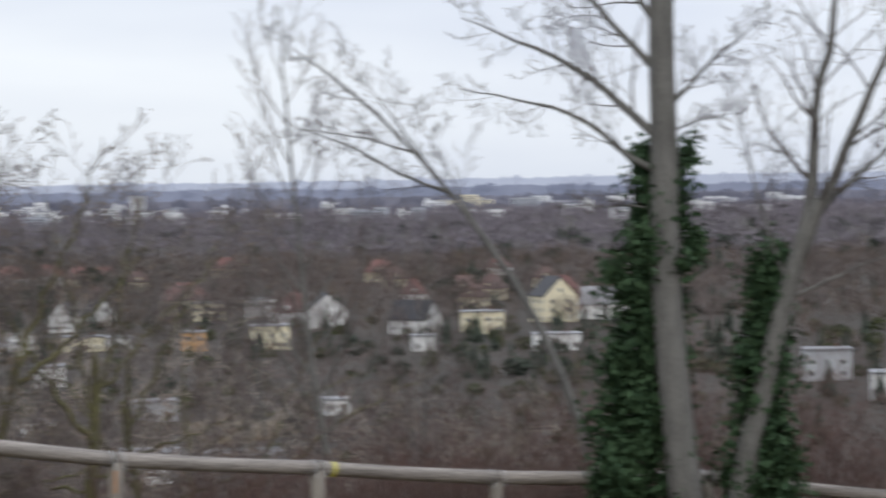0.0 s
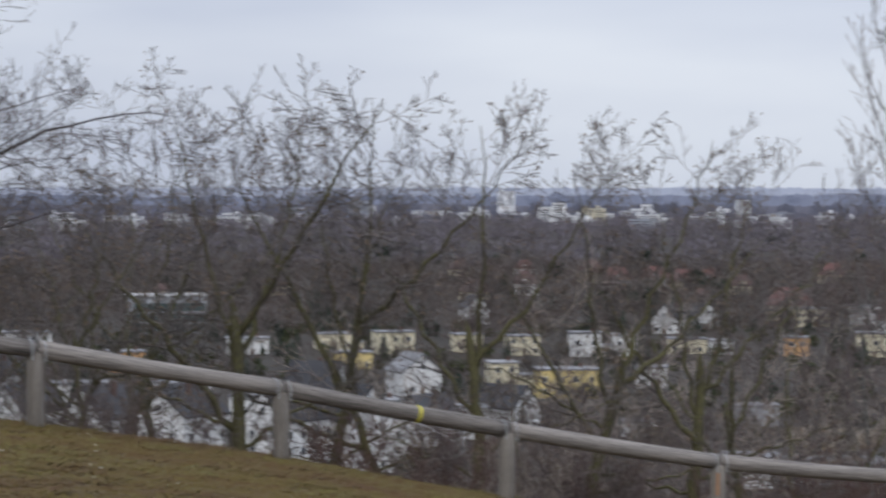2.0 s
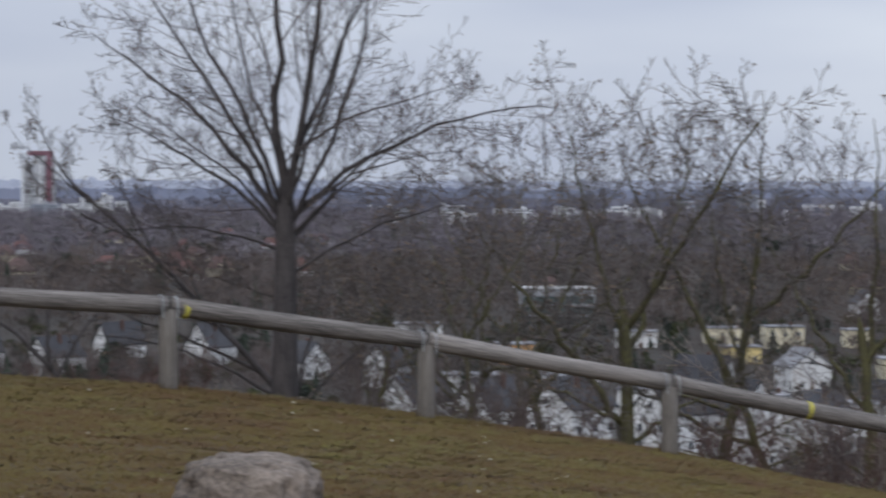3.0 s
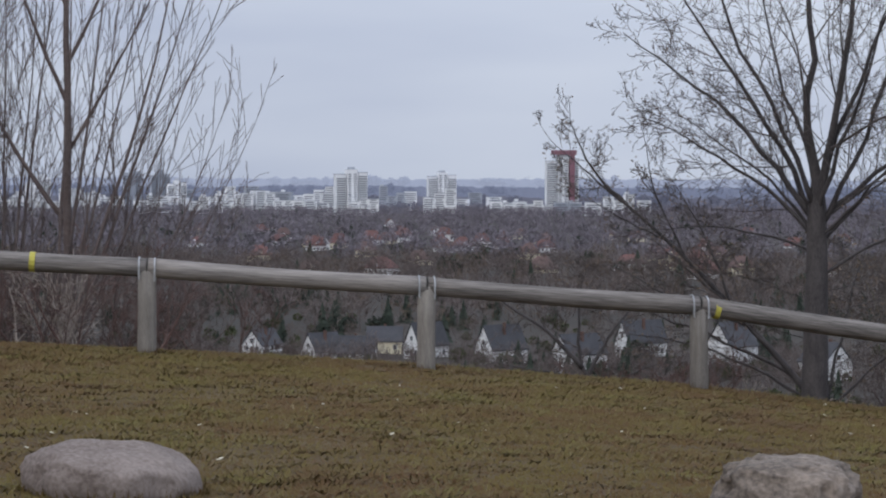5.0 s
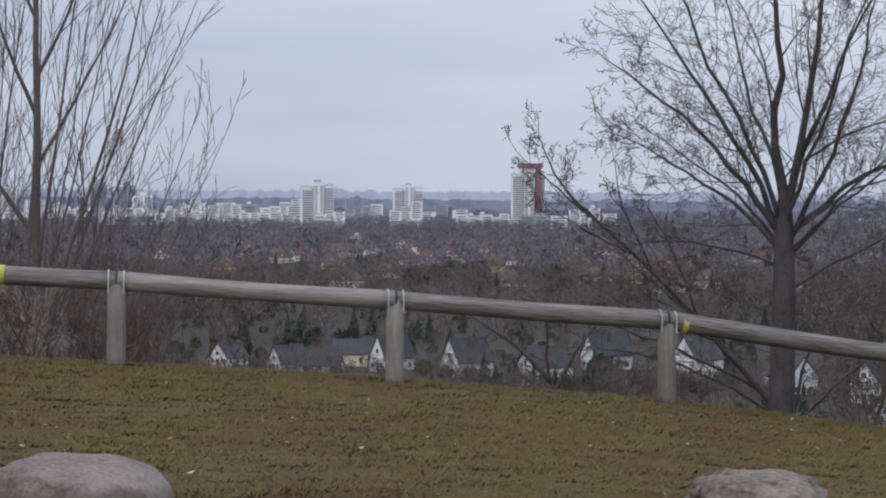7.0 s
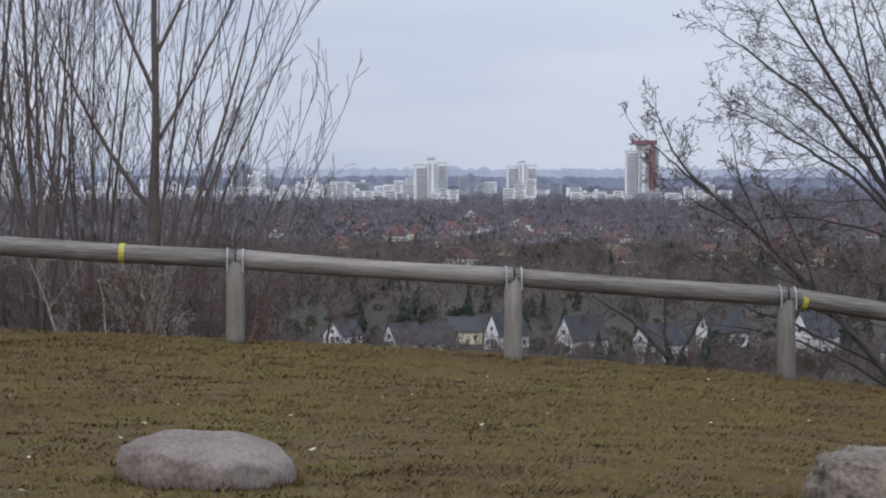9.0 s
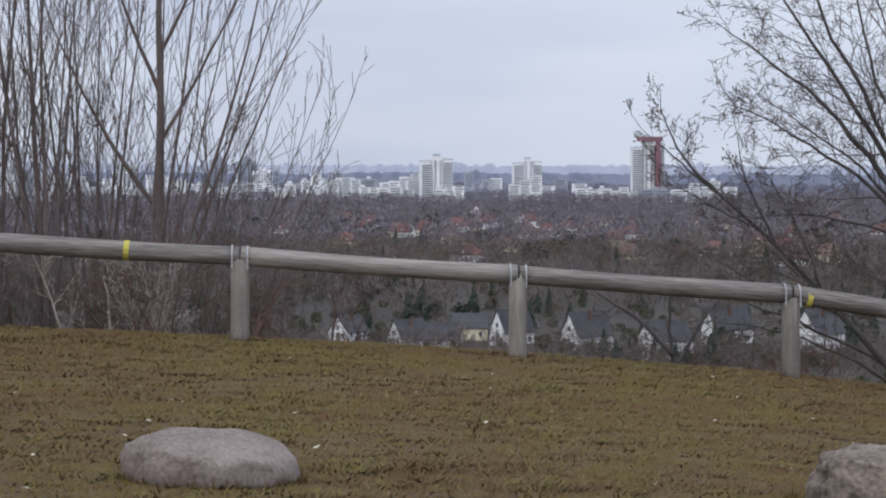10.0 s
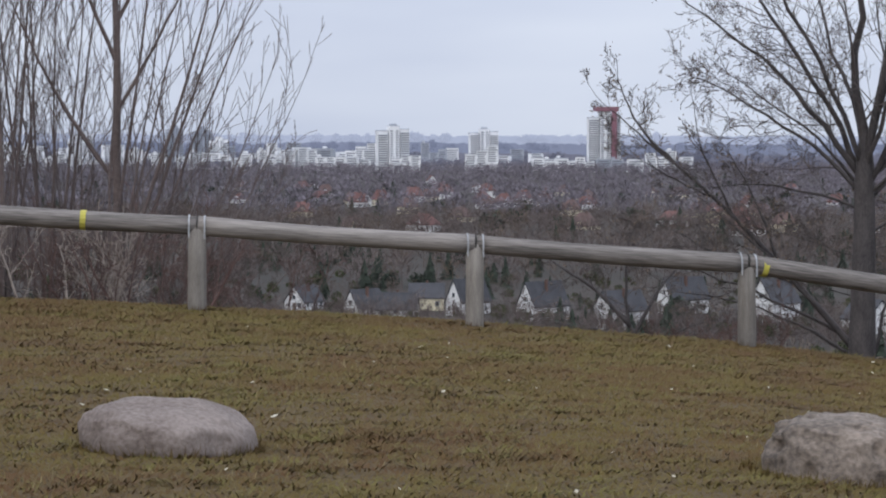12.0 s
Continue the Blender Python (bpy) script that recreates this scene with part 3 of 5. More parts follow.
gable_house(31.25, 830, 9, 14, 4.5, 5.5, 55, M_WHITE, M_TILEGREY, WG)
for az, d, w, dep, h, turn, wall, annex in [
        (21.5, 608, 14.3, 9, 6.4, 6, M_YELLOWWALL, 0), (20.1, 640, 6.6, 9, 5.8, 10, M_CREAM, 4), (20.55, 760, 9.2, 9, 5.6, 8, M_CREAM, 0), (21.9, 752, 8.8, 9, 7.0, 4, M_WHITE, 3.5),
        (22.75, 752, 6.2, 9, 6.4, 4, M_WHITE, 0), (23.35, 640, 7.4, 9, 4.8, 0, M_WHITE, 0), (19.35, 775, 8.4, 9, 5.2, 8, M_CREAM, 0), (17.75, 770, 11, 9, 6.2, 12, M_CREAM, 0),
        (16.45, 790, 10.5, 9, 4.6, 8, M_CREAM, 3), (16.85, 700, 9.8, 8, 4.6, 10, M_YELLOWWALL, 0), (18.9, 505, 16, 9, 6.0, 6, M_WHITE, 0), (17.5, 515, 7.0, 8, 6.6, 14, M_WHITE, 0),
        (13.2, 530, 10, 9, 9.0, 10, M_WHITE, 0), (15.1, 522, 15, 9, 7.0, -8, M_WHITE, 0), (11.0, 560, 12, 9, 7.0, 5, M_WHITE, 0), (24.1, 770, 11.0, 9, 4.4, 4, M_CREAM, 0),
        (24.85, 765, 7, 9, 4.2, 4, M_WHITE, 0), (25.6, 538, 8.6, 7, 4.0, 4, M_GREYWALL, 0), (23.1, 505, 6.2, 7, 3.4, 4, M_WHITE, 0), (29.5, 545, 4.8, 6, 3.0, 10, M_WHITE, 0),
        (26.75, 930, 12, 9, 6.2, 4, M_CREAM, 0), (26.45, 752, 6.4, 8, 6.0, 4, M_ORANGEWALL, 0), (27.9, 950, 10, 9, 6.4, 4, M_WHITE, 0), (28.1, 762, 10.5, 9, 6.8, 4, M_CREAM, 0),
        (32.7, 826, 13, 10, 6.6, 4, M_CREAM, 0), (34.3, 735, 13, 9, 4.6, 4, M_WHITE, 0), (31.4, 740, 6, 8, 4.4, 4, M_WHITE, 0), (40.1, 620, 11, 9, 7, 4, M_GREYWALL, 0), (41.5, 560, 9, 9, 6, 4, M_WHITE, 0),
        (14.6, 760, 12, 9, 5, 0, M_WHITE, 0), (27.2, 432, 17, 12, 3.6, 8, M_GREYWALL, 0), (25.4, 425, 9, 9, 5, -8, M_WHITE, 0), (9.9, 780, 14, 9, 6, 0, M_WHITE, 0), (12.0, 700, 10, 9, 5, 10, M_ORANGEWALL, 0)]:
    colour = {M_YELLOWWALL: "yellow", M_CREAM: "cream", M_WHITE: "white", M_GREYWALL: "grey", M_ORANGEWALL: "orange-brown"}[wall]
    flat_house(az, d, w, dep, h, turn, wall, f"flat-roofed {colour} rendered house among garden trees", annex=annex)
for az, d, w, dep, h, rise, turn, wall, roof in [
        (26.3, 974, 17, 12, 5.5, 6.5, 10, M_CREAM, M_TILERED), (28.65, 930, 10, 9, 5, 4.5, 0, M_WHITE, M_TILERED), (3.2, 1420, 15, 10, 3.5, 5, 10, M_WHITE, M_TILERED),
        (4.1, 1500, 13, 10, 6, 5, -10, M_CREAM, M_TILERED), (-4.8, 1560, 15, 10, 3.5, 6, 5, M_CREAM, M_TILERED), (-3.6, 1790, 12, 9, 3.5, 7, 10, M_WHITE, M_TILERED),
        (-3.1, 1840, 14, 10, 4, 7, 0, M_CREAM, M_TILERED), (-2.5, 1650, 14, 10, 4, 6, 0, M_CREAM, M_TILEBROWN), (-2.4, 1950, 16, 10, 4, 7, 10, M_WHITE, M_TILERED),
        (-1.7, 2050, 14, 10, 5, 6, 0, M_WHITE, M_TILERED), (-0.8, 2100, 14, 10, 5, 6, 0, M_WHITE, M_TILERED), (-4.3, 2050, 14, 10, 5, 6, 0, M_WHITE, M_TILEBROWN),
        (22.6, 1290, 16, 10, 4, 6, 0, M_WHITE, M_TILERED), (23.4, 1310, 16, 10, 4, 6, 6, M_WHITE, M_TILERED), (24.0, 1270, 13, 10, 4, 6, 0, M_CREAM, M_TILERED),
        (27.2, 1340, 14, 10, 5, 6, 0, M_CREAM, M_TILERED), (1.0, 1600, 14, 10, 4, 6, 0, M_CREAM, M_TILEBROWN), (0.0, 1900, 14, 10, 4, 6, 0, M_WHITE, M_TILERED), (5.6, 1350, 14, 10, 4, 6, 0, M_CREAM, M_TILEBROWN),
        (34.5, 925, 10, 9, 9, 5, 0, M_CREAM, M_TILERED), (30.5, 1250, 14, 10, 5, 6, 0, M_CREAM, M_TILERED), (25.3, 1180, 12, 10, 5, 5, 0, M_CREAM, M_TILEBROWN), (20.6, 1200, 12, 10, 5, 6, 0, M_WHITE, M_TILEBROWN)]:
    shade = "red" if roof is M_TILERED else "brown"
    hip_house(az, d, w, dep, h, rise, turn, wall, roof, f"light rendered house with a hipped {shade} tiled roof")
# dull tiled roofs among the woods
rng = random.Random(77)
for i in range(34):
    az, d = rng.uniform(-6.5, 8.0), rng.uniform(1250, 2350)
    brown = rng.random() < 0.5
    hip_house(az, d, rng.uniform(9, 16), rng.uniform(8, 11), rng.uniform(1.8, 3.2), rng.uniform(4.5, 7.0), rng.uniform(-40, 40), M_CREAM if brown else M_WHITE, M_TILEBROWN if brown else M_TILERED,
              f"light rendered house with a hipped {'brown' if brown else 'red'} tiled roof")
for i in range(22):
    az, d = rng.uniform(12, 38), rng.uniform(880, 1500)
    brown = rng.random() < 0.6
    hip_house(az, d, rng.uniform(9, 14), rng.uniform(8, 10), rng.uniform(3, 5), rng.uniform(4.5, 6.5), rng.uniform(-40, 40), M_CREAM if brown else M_WHITE, M_TILEBROWN if brown else M_TILERED,
              f"light rendered house with a hipped {'brown' if brown else 'red'} tiled roof")
for az, d, w, h in [(-3.42, 1800, 6, 9), (-2.0, 2450, 9, 12), (-4.35, 2200, 8, 7), (-1.95, 2380, 10, 7), (-4.55, 2330, 9, 6), (-1.0, 2300, 8, 7), (0.4, 2200, 8, 6), (-3.0, 2450, 9, 6)]:
    gable_house(az, d, w, 9, h * 0.6, h * 0.4, 12, M_WHITE, M_TILERED, "white gabled house with a red roof", chimney=False)


def build_field():
    """A mown, dry field between the gardens."""
    g = Geo()
    n = 28
    for k in range(n):
        a = 2 * math.pi * k / n
        w = 1 + 0.12 * math.sin(3 * a + 1) + 0.06 * math.sin(5 * a)
        az, d = 27.4 + 1.2 * w * math.cos(a), 508 + 22 * w * math.sin(a)
        g.v.append(tuple(polar(az, d, VALLEY + 0.9)))
        g.v.append(tuple(polar(27.4 + (az - 27.4) * 1.05, 508 + (d - 508) * 1.12, VALLEY - 1.5)))
    g.f = [tuple(2 * k for k in range(n))] + [(2 * k, 2 * k + 1, (2 * k + 3) % (2 * n), (2 * k + 2) % (2 * n)) for k in range(n)]
    return tagged(part("field", g, M_FIELD), "dry tan field between the gardens", "field", kind="structure")


build_field()


def office_block(az, d, w, dep, h, turn):
    ob = place("office_block", az, d, VALLEY, turn, "glazed green-tinted office block with white edges", "building")
    part("wall", Geo().box(-w / 2, -dep / 2, -1, w / 2, dep / 2, h), M_GREYWALL, ob)
    part("roof", Geo().box(-w / 2 - 0.4, -dep / 2 - 0.6, h, w / 2 + 0.4, dep / 2 + 0.4, h + 0.6), M_WHITE, ob)
    for r in range(int(h / 3.4)):
        for c in range(6):
            x0 = -w / 2 + 0.5 + c * (w - 1) / 6
            part("window", Geo().box(x0 + 0.15, -dep / 2 - 0.12, 0.7 + 3.4 * r, x0 + (w - 1) / 6 - 0.15, -dep / 2 + 0.05, 3.3 + 3.4 * r), M_GREENGLASS, ob, "green-tinted glazing")
    return ob


office_block(12.85, 881, 25, 12, 12.5, 12)


# ---- the far town ----
def tower(az, d, w, dep, h, turn, label, red=False, wall=M_TOWN):
    """A tall block of flats: three shafts of unlike height, with balconies on each storey."""
    ob = place("apartment_tower", az, d, VALLEY, turn, label, "tower block", "towers of the far town")
    shafts = [(-w / 2, -w * 0.19, -dep / 2, h * 0.9), (-w * 0.15, w * 0.17, -dep / 2 - 3, h), (w * 0.21, w / 2, -dep / 2 - 1, h * 0.94)]
    part("core", Geo().box(-w * 0.46, -dep / 2 + 2.5, -1, w * 0.46, dep / 2, h * 0.9 - 1), M_TOWNGREY, ob, "grey core between the shafts")
    for k, (x0, x1, y0, top) in enumerate(shafts):
        part("wall", Geo().box(x0, y0, -1, x1, dep / 2 - 0.2 - 0.3 * k, top), wall, ob)
        part("roof", Geo().box(x0 - 0.3, y0 - 0.3, top, x1 + 0.3, dep / 2, top + 0.9), M_TOWNGREY if k != 1 else wall, ob)
        for i in range(int((top - 4) / 3.1)):
            z0 = 2.4 + i * 3.1
            if k == 1:
                for xa, xb in ((x0 + 1.0, x0 + (x1 - x0) * 0.36), (x0 + (x1 - x0) * 0.62, x1 - 1.0)):
                    part("window", Geo().box(xa, y0 - 0.15, z0, xb, y0 + 0.2, z0 + 1.5), M_BALCONY, ob, "dark window")
            else:
                # no real recess: a dark panel stands in for the shade behind the parapet
                part("balcony", Geo().box(x0 + 0.5, y0 - 0.2, z0, x1 - 0.5, y0 + 0.3, z0 + 1.55), M_BALCONY, ob, "dark panel painted as the shade in a balcony")
                part("parapet", Geo().box(x0 + 0.2, y0 - 1.5, z0 - 1.3, x1 - 0.2, y0 - 0.004, z0 - 0.1), wall, ob, "white balcony parapet")
    if not red:
        part("plant_room", Geo().box(-w * 0.08, -dep * 0.2, h + 0.904, w * 0.12, dep * 0.2, h + 4), M_TOWNGREY, ob)
    if red:
        part("stair_shaft", Geo().box(w * 0.2, -dep / 2 - 6, -1, w * 0.36, -dep / 2 - 3.2, h + 1), M_REDPANEL, ob, "dull red stair shaft")
        part("roof_storey", Geo().box(-w * 0.3, -dep / 2 - 6.2, h + 1.004, w * 0.42, dep / 2 + 0.4, h + 7.5), M_REDPANEL, ob, "dull red roof storey")
    return ob


def slab_block(az, d, w, dep, h, turn, wall=M_TOWN, label="pale concrete block of flats in the far town"):
    """A terraced block: stepped volumes with broken rows of windows."""
    rg = random.Random(int(az * 997) + int(d))
    ob = place("apartment_block", az, d, VALLEY, turn, label, "building", "blocks of the far town")
    steps = max(1, min(4, int(w / 13)))
    x = -w / 2
    for k in range(steps):
        x1 = x + w / steps - 0.05
        top = h * rg.choice((1.0, 0.82, 0.66, 1.12)) if steps > 1 else h
        y0 = -dep / 2 - rg.choice((0.0, 1.5, 3.0))
        part("wall", Geo().box(x, y0, -1, x1, dep / 2 - 0.1 * k, top), wall, ob)
        part("roof", Geo().box(x - 0.1, y0 - 0.4, top, x1 + 0.04, dep / 2 + 0.4, top + 0.7 + 0.02 * k), M_TOWNGREY, ob)
        rows = max(1, int(top / 3.1))
        for i in range(max(0, rows - 7), rows):
            xa = x + rg.uniform(0.6, 2.5)
            xb = x1 - rg.uniform(0.6, 4.0)
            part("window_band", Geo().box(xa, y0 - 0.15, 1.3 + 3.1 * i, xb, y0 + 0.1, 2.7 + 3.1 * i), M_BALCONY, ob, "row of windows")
        if rg.random() < 0.3:
            part("stair_head", Geo().box(x + 2, -dep * 0.3, top + 0.76, x + 7, dep * 0.3, top + 3.6), wall, ob)
        x = x1 + 0.05
    return ob


tower(-2.85, 3660, 44, 16, 62, 14, "tall white tower block with stacked balconies")
slab_block(-2.55, 3640, 40, 14, 22, 0)
slab_block(-2.62, 3590, 26, 12, 15, 0)
slab_block(-1.95, 4230, 42, 14, 34, 0, M_TOWNGREY, "grey office slab in the far town")
slab_block(-1.55, 4235, 20, 14, 30, 0)
tower(-0.88, 4280, 46, 16, 60, 12, "white tower block with grey balcony bands")
tower(1.72, 3790, 46, 18, 84, 10, "tall white tower block with a red shaft and roof storey", red=True)
slab_block(-0.15, 4200, 22, 12, 28, 0, M_TOWNGREY)
tower(-6.95, 4150, 30, 14, 60, 8, "pale tower block with balconies", wall=M_TOWNGREY)
tower(-7.55, 4050, 26, 14, 64, 8, "pale tower block with balconies", wall=M_TOWNGREY)
tower(-6.6, 3950, 28, 14, 46, 8, "white tower block with balconies")
tower(-9.5, 4100, 30, 14, 55, 8, "white tower block with balconies")
tower(-12.0, 4100, 30, 14, 52, 8, "pale tower block with balconies")
for az, d, w, h in [(2.95, 3650, 42, 26), (2.4, 3640, 22, 18), (0.55, 3800, 50, 16), (1.05, 3780, 34, 22), (-3.6, 3640, 34, 24), (-4.3, 3660, 26, 30), (-5.3, 3700, 44, 26)]:
    slab_block(az, d, w, 13, h, 6)
rng = random.Random(7)
az = -13.0
while az < 3.6:
    if not -2.3 < az < -1.0:
        low = az > -0.9
        w = rng.uniform(16, 48)
        h = rng.uniform(10, 24) if low else rng.uniform(16, 40)
        slab_block(az, rng.uniform(3650, 4100), w, rng.uniform(10, 14), h, rng.uniform(-20, 20), M_TOWN if rng.random() < 0.8 else M_TOWNGREY)
    az += rng.uniform(0.14, 0.34) if az < -2.9 else rng.uniform(0.4, 0.8)
for az, d, w, h, wall in [(29.82, 3210, 27, 16, M_WHITE), (32.3, 4300, 100, 24, M_CREAM), (34.2, 4300, 90, 18, M_TOWN), (36.0, 4300, 80, 18, M_TOWN), (39.5, 4200, 90, 18, M_TOWN), (12.2, 3100, 30, 16, M_TOWN),
                          (13.3, 3600, 60, 14, M_TOWN), (14.3, 3700, 60, 13, M_TOWN), (14.9, 3500, 40, 14, M_TOWN), (18.6, 4000, 60, 14, M_TOWN), (17.0, 3900, 30, 30, M_TOWNGREY), (20.2, 4100, 26, 40, M_TOWN),
                          (21.2, 3500, 34, 30, M_TOWN), (22.1, 3500, 30, 28, M_CREAM), (21.7, 3400, 60, 14, M_TOWN), (23.4, 3600, 50, 14, M_TOWN), (24.7, 3300, 22, 20, M_TOWN), (25.2, 3350, 50, 12, M_TOWN),
                          (26.0, 3300, 40, 12, M_TOWN), (25.3, 3900, 22, 32, M_TOWN), (31.2, 3300, 34, 10, M_TOWN), (15.8, 4000, 70, 14, M_TOWN), (19.4, 3800, 60, 13, M_TOWN), (10.5, 3900, 50, 14, M_TOWN), (23.0, 4100, 50, 22, M_TOWN), (27.2, 4000, 40, 12, M_TOWN)]:
    slab_block(az, d, w, 13, h, rng.uniform(-8, 8), wall, "cream long block far off in the plain" if wall is M_CREAM else "pale long block far off in the plain")
rng = random.Random(23)
for i in range(46):
    az = 8.5 + 31 * (i + rng.random()) / 46
    slab_block(az, rng.uniform(3000, 4300), rng.uniform(14, 50), 12, rng.uniform(8, 19), rng.uniform(-15, 15), M_TOWN if rng.random() < 0.7 else M_TOWNGREY, "pale low block far off among the woods")


# ---- trees and shrubs near the fence ----
class Grow:
    """Grows a bare tree: thick wood into one mesh, twigs into another."""

    def __init__(self, seed):
        self.rng = random.Random(seed)
        self.wood, self.twigs, self.tips = Geo(), Geo(), []

    def limb(self, p, d, length, r, level, spec, bend=None):
        """bend: tilt from upright at the foot and at the tip, in degrees to the side, and the lean in depth."""
        s = spec[level]
        rg = self.rng
        n = s.get("n", 6 if level == 0 else 5 if level < 3 else 3)
        pts, rad, dirs = [p.copy()], [r], [d.copy()]
        d = d.normalized()
        zig = d.orthogonal().normalized() * s.get("zig", 0.0)
        if s.get("zig"):
            zig.rotate(Matrix.Rotation(rg.uniform(0, 6.283), 3, d))
        for i in range(n):
            if bend:
                t = radians(bend[0] + (bend[1] - bend[0]) * (i + 0.5) / n)
                d = Vector((math.sin(t), bend[2], math.cos(t))).normalized()
            d = d + Vector((rg.gauss(0, 1), rg.gauss(0, 1), rg.gauss(0, 1))) * s["wig"] + zig * (-1) ** i
            d.z += s.get("up", 0.0)
            d.normalize()
            p = p + d * (length / n)
            pts.append(p.copy())
            dirs.append(d.copy())
            rad.append(max(spec[0].get("thin", 0.003), r * (1 - (1 - s.get("taper", 0.35)) * (i + 1) / n)))
        target = self.wood if level < spec[0].get("split", 2) else self.twigs
        tip = [pts[-1] + d * rad[-1] * k for k in (2.5, 5)] if level == 0 and bend else []
        target.tube(pts + tip, rad + [rad[-1] * 0.7, rad[-1] * 0.12][:len(tip)], 9 if r > 0.07 else 7 if r > 0.03 else 5 if r > 0.014 else 3, caps=r > 0.03)
        if level + 1 >= len(spec):
            self.tips.append((pts[-1], dirs[-1]))
            return
        if level == 0 and bend:
            return pts, rad
        c = spec[level + 1]
        count = max(1, round(s["kids"] * rg.uniform(0.8, 1.2)))
        for k in range(count):
            u = s.get("from", 0.3) + (1 - s.get("from", 0.3)) * (k + rg.random()) / count
            u = min(0.999, u)
            x = u * n
            i = int(x)
            q = pts[i].lerp(pts[i + 1], x - i)
            base = dirs[i + 1]
            side = base.orthogonal().normalized()
            side.rotate(Matrix.Rotation(rg.uniform(0, 2 * math.pi), 3, base))
            ang = radians(rg.uniform(*c["angle"]))
            nd = base * math.cos(ang) + side * math.sin(ang)
            rr = (rad[i] + (rad[i + 1] - rad[i]) * (x - i))
            self.limb(q, nd, length * rg.uniform(*c["len"]) * (1.1 - c.get("shrink", 0.5) * u), rr * rg.uniform(*c.get("rr", (0.45, 0.7))), level + 1, spec)


def leafy(tips, rg, chance, size, per=3):
    """Small withered leaves or pods at twig ends."""
    g = Geo()
    for p, d in tips:
        if rg.random() > chance:
            continue
        for _ in range(rg.randint(1, per)):
            q = p + Vector((rg.gauss(0, 0.03), rg.gauss(0, 0.03), rg.gauss(-0.02, 0.03)))
            a = Vector((rg.gauss(0, 1), rg.gauss(0, 1), rg.gauss(0, 1))).normalized() * size
            b = a.orthogonal().normalized() * size * 0.28
            g.poly([q, q + a * 0.5 + b, q + a, q + a * 0.5 - b])
    return g


def tree(name, az, d, label, category, seed, spec, height, radius, lean=(0, 0), bark=M_BARK, twig=M_TWIG, sink=0.15, leaves=0.0, group="", leaf_size=0.045, stems=1, spread=0.0, leaf=M_LEAF, stem_angle=0.0):
    root = tagged(new(name), label, category, group)
    base = polar(az, d, land(az, d) - sink)
    root.matrix_basis = Matrix.Translation(base) @ pose(0, 0, 0, 0, 0, -az)
    gr = Grow(seed)
    for k in range(stems):
        rg = gr.rng
        off = Vector((rg.uniform(-1, 1) * spread, rg.uniform(-1, 1) * min(spread, 0.6), 0))
        tilt = Vector((lean[0] + rg.gauss(0, 1) * stem_angle + (off.x / spread * stem_angle if spread else 0), lean[1] + rg.gauss(0, 1) * stem_angle * 0.6, 1)).normalized()
        gr.limb(off, tilt, height * (rg.uniform(0.65, 1.05) if stems > 1 else 1), radius * (rg.uniform(0.5, 1.1) if stems > 1 else 1), 0, spec)
        if stems > 1:
            part("stem", gr.wood, bark, root, smooth=True)
            gr.wood = Geo()
    if stems == 1:
        part("trunk", gr.wood, bark, root, smooth=True)
    part("crown", gr.twigs, twig, root, smooth=True)
    if leaves:
        g = leafy(gr.tips, gr.rng, leaves, leaf_size)
        if g.f:
            part("dry_leaves", g, leaf, root, "withered leaves and pods at the twig ends")
    return root, gr


def grown_tree(name, az, d, label, category, seed, spec, stem, boughs, bark=M_BARK, twig=M_TWIG, sink=0.15, leaves=0.0, group="", leaf_size=0.03, leaf=M_LEAF, top=None, girth=1.0):
    """A tree with one stem (length, tilt at foot, tilt at tip, radius) and boughs (height on the stem,
    tilt at its foot, tilt at its tip, length, radius, lean in depth); twigs grow on the boughs by spec."""
    root = tagged(new(name), label, category, group)
    base = polar(az, d, land(az, d) - sink)
    root.matrix_basis = Matrix.Translation(base) @ pose(0, 0, 0, 0, 0, -az)
    gr = Grow(seed)
    length, t0, t1, r = stem
    pts, rad = gr.limb(Vector((0, 0, 0)), Vector((0, 0, 1)), length, r, 0, spec, (t0, t1, 0.0))
    gr.wood.tube([Vector((0, 0, -0.2)), Vector((0, 0, 0.02)), pts[0].lerp(pts[1], 0.5)], [r * 1.75, r * 1.4, rad[0] * 0.97], 9)
    woods = [("trunk", gr.wood)]
    for z, b0, b1, ln, br, lean in boughs:
        gr.wood = Geo()
        woods.append(("bough", gr.wood))
        k = next((i for i in range(len(pts) - 1) if pts[i + 1].z >= z), None)
        foot = pts[-1] if k is None else pts[k].lerp(pts[k + 1], (z - pts[k].z) / (pts[k + 1].z - pts[k].z))
        gr.limb(foot.copy(), Vector((math.sin(radians(b0)), lean, math.cos(radians(b0)))), ln, br * girth, 1, spec, (b0, b1, lean))
    if top is not None:
        high = sorted(v[2] for v in gr.twigs.v)[int(len(gr.twigs.v) * 0.995)]
        k = (EYE + d * math.tan(radians(top)) - base.z) / high
        for geo in [gr.twigs] + [g for _, g in woods]:
            geo.v = [(x * k, y * k, z * k) for x, y, z in geo.v]
        gr.tips = [(p * k, q) for p, q in gr.tips]
    for kind, geo in woods:
        part(kind, geo, bark, root, smooth=True)
    part("crown", gr.twigs, twig, root, smooth=True)
    if leaves:
        g = leafy(gr.tips, gr.rng, leaves, leaf_size)
        if g.f:
            part("dry_leaves", g, leaf, root, "withered leaves and pods at the twig ends")
    return root


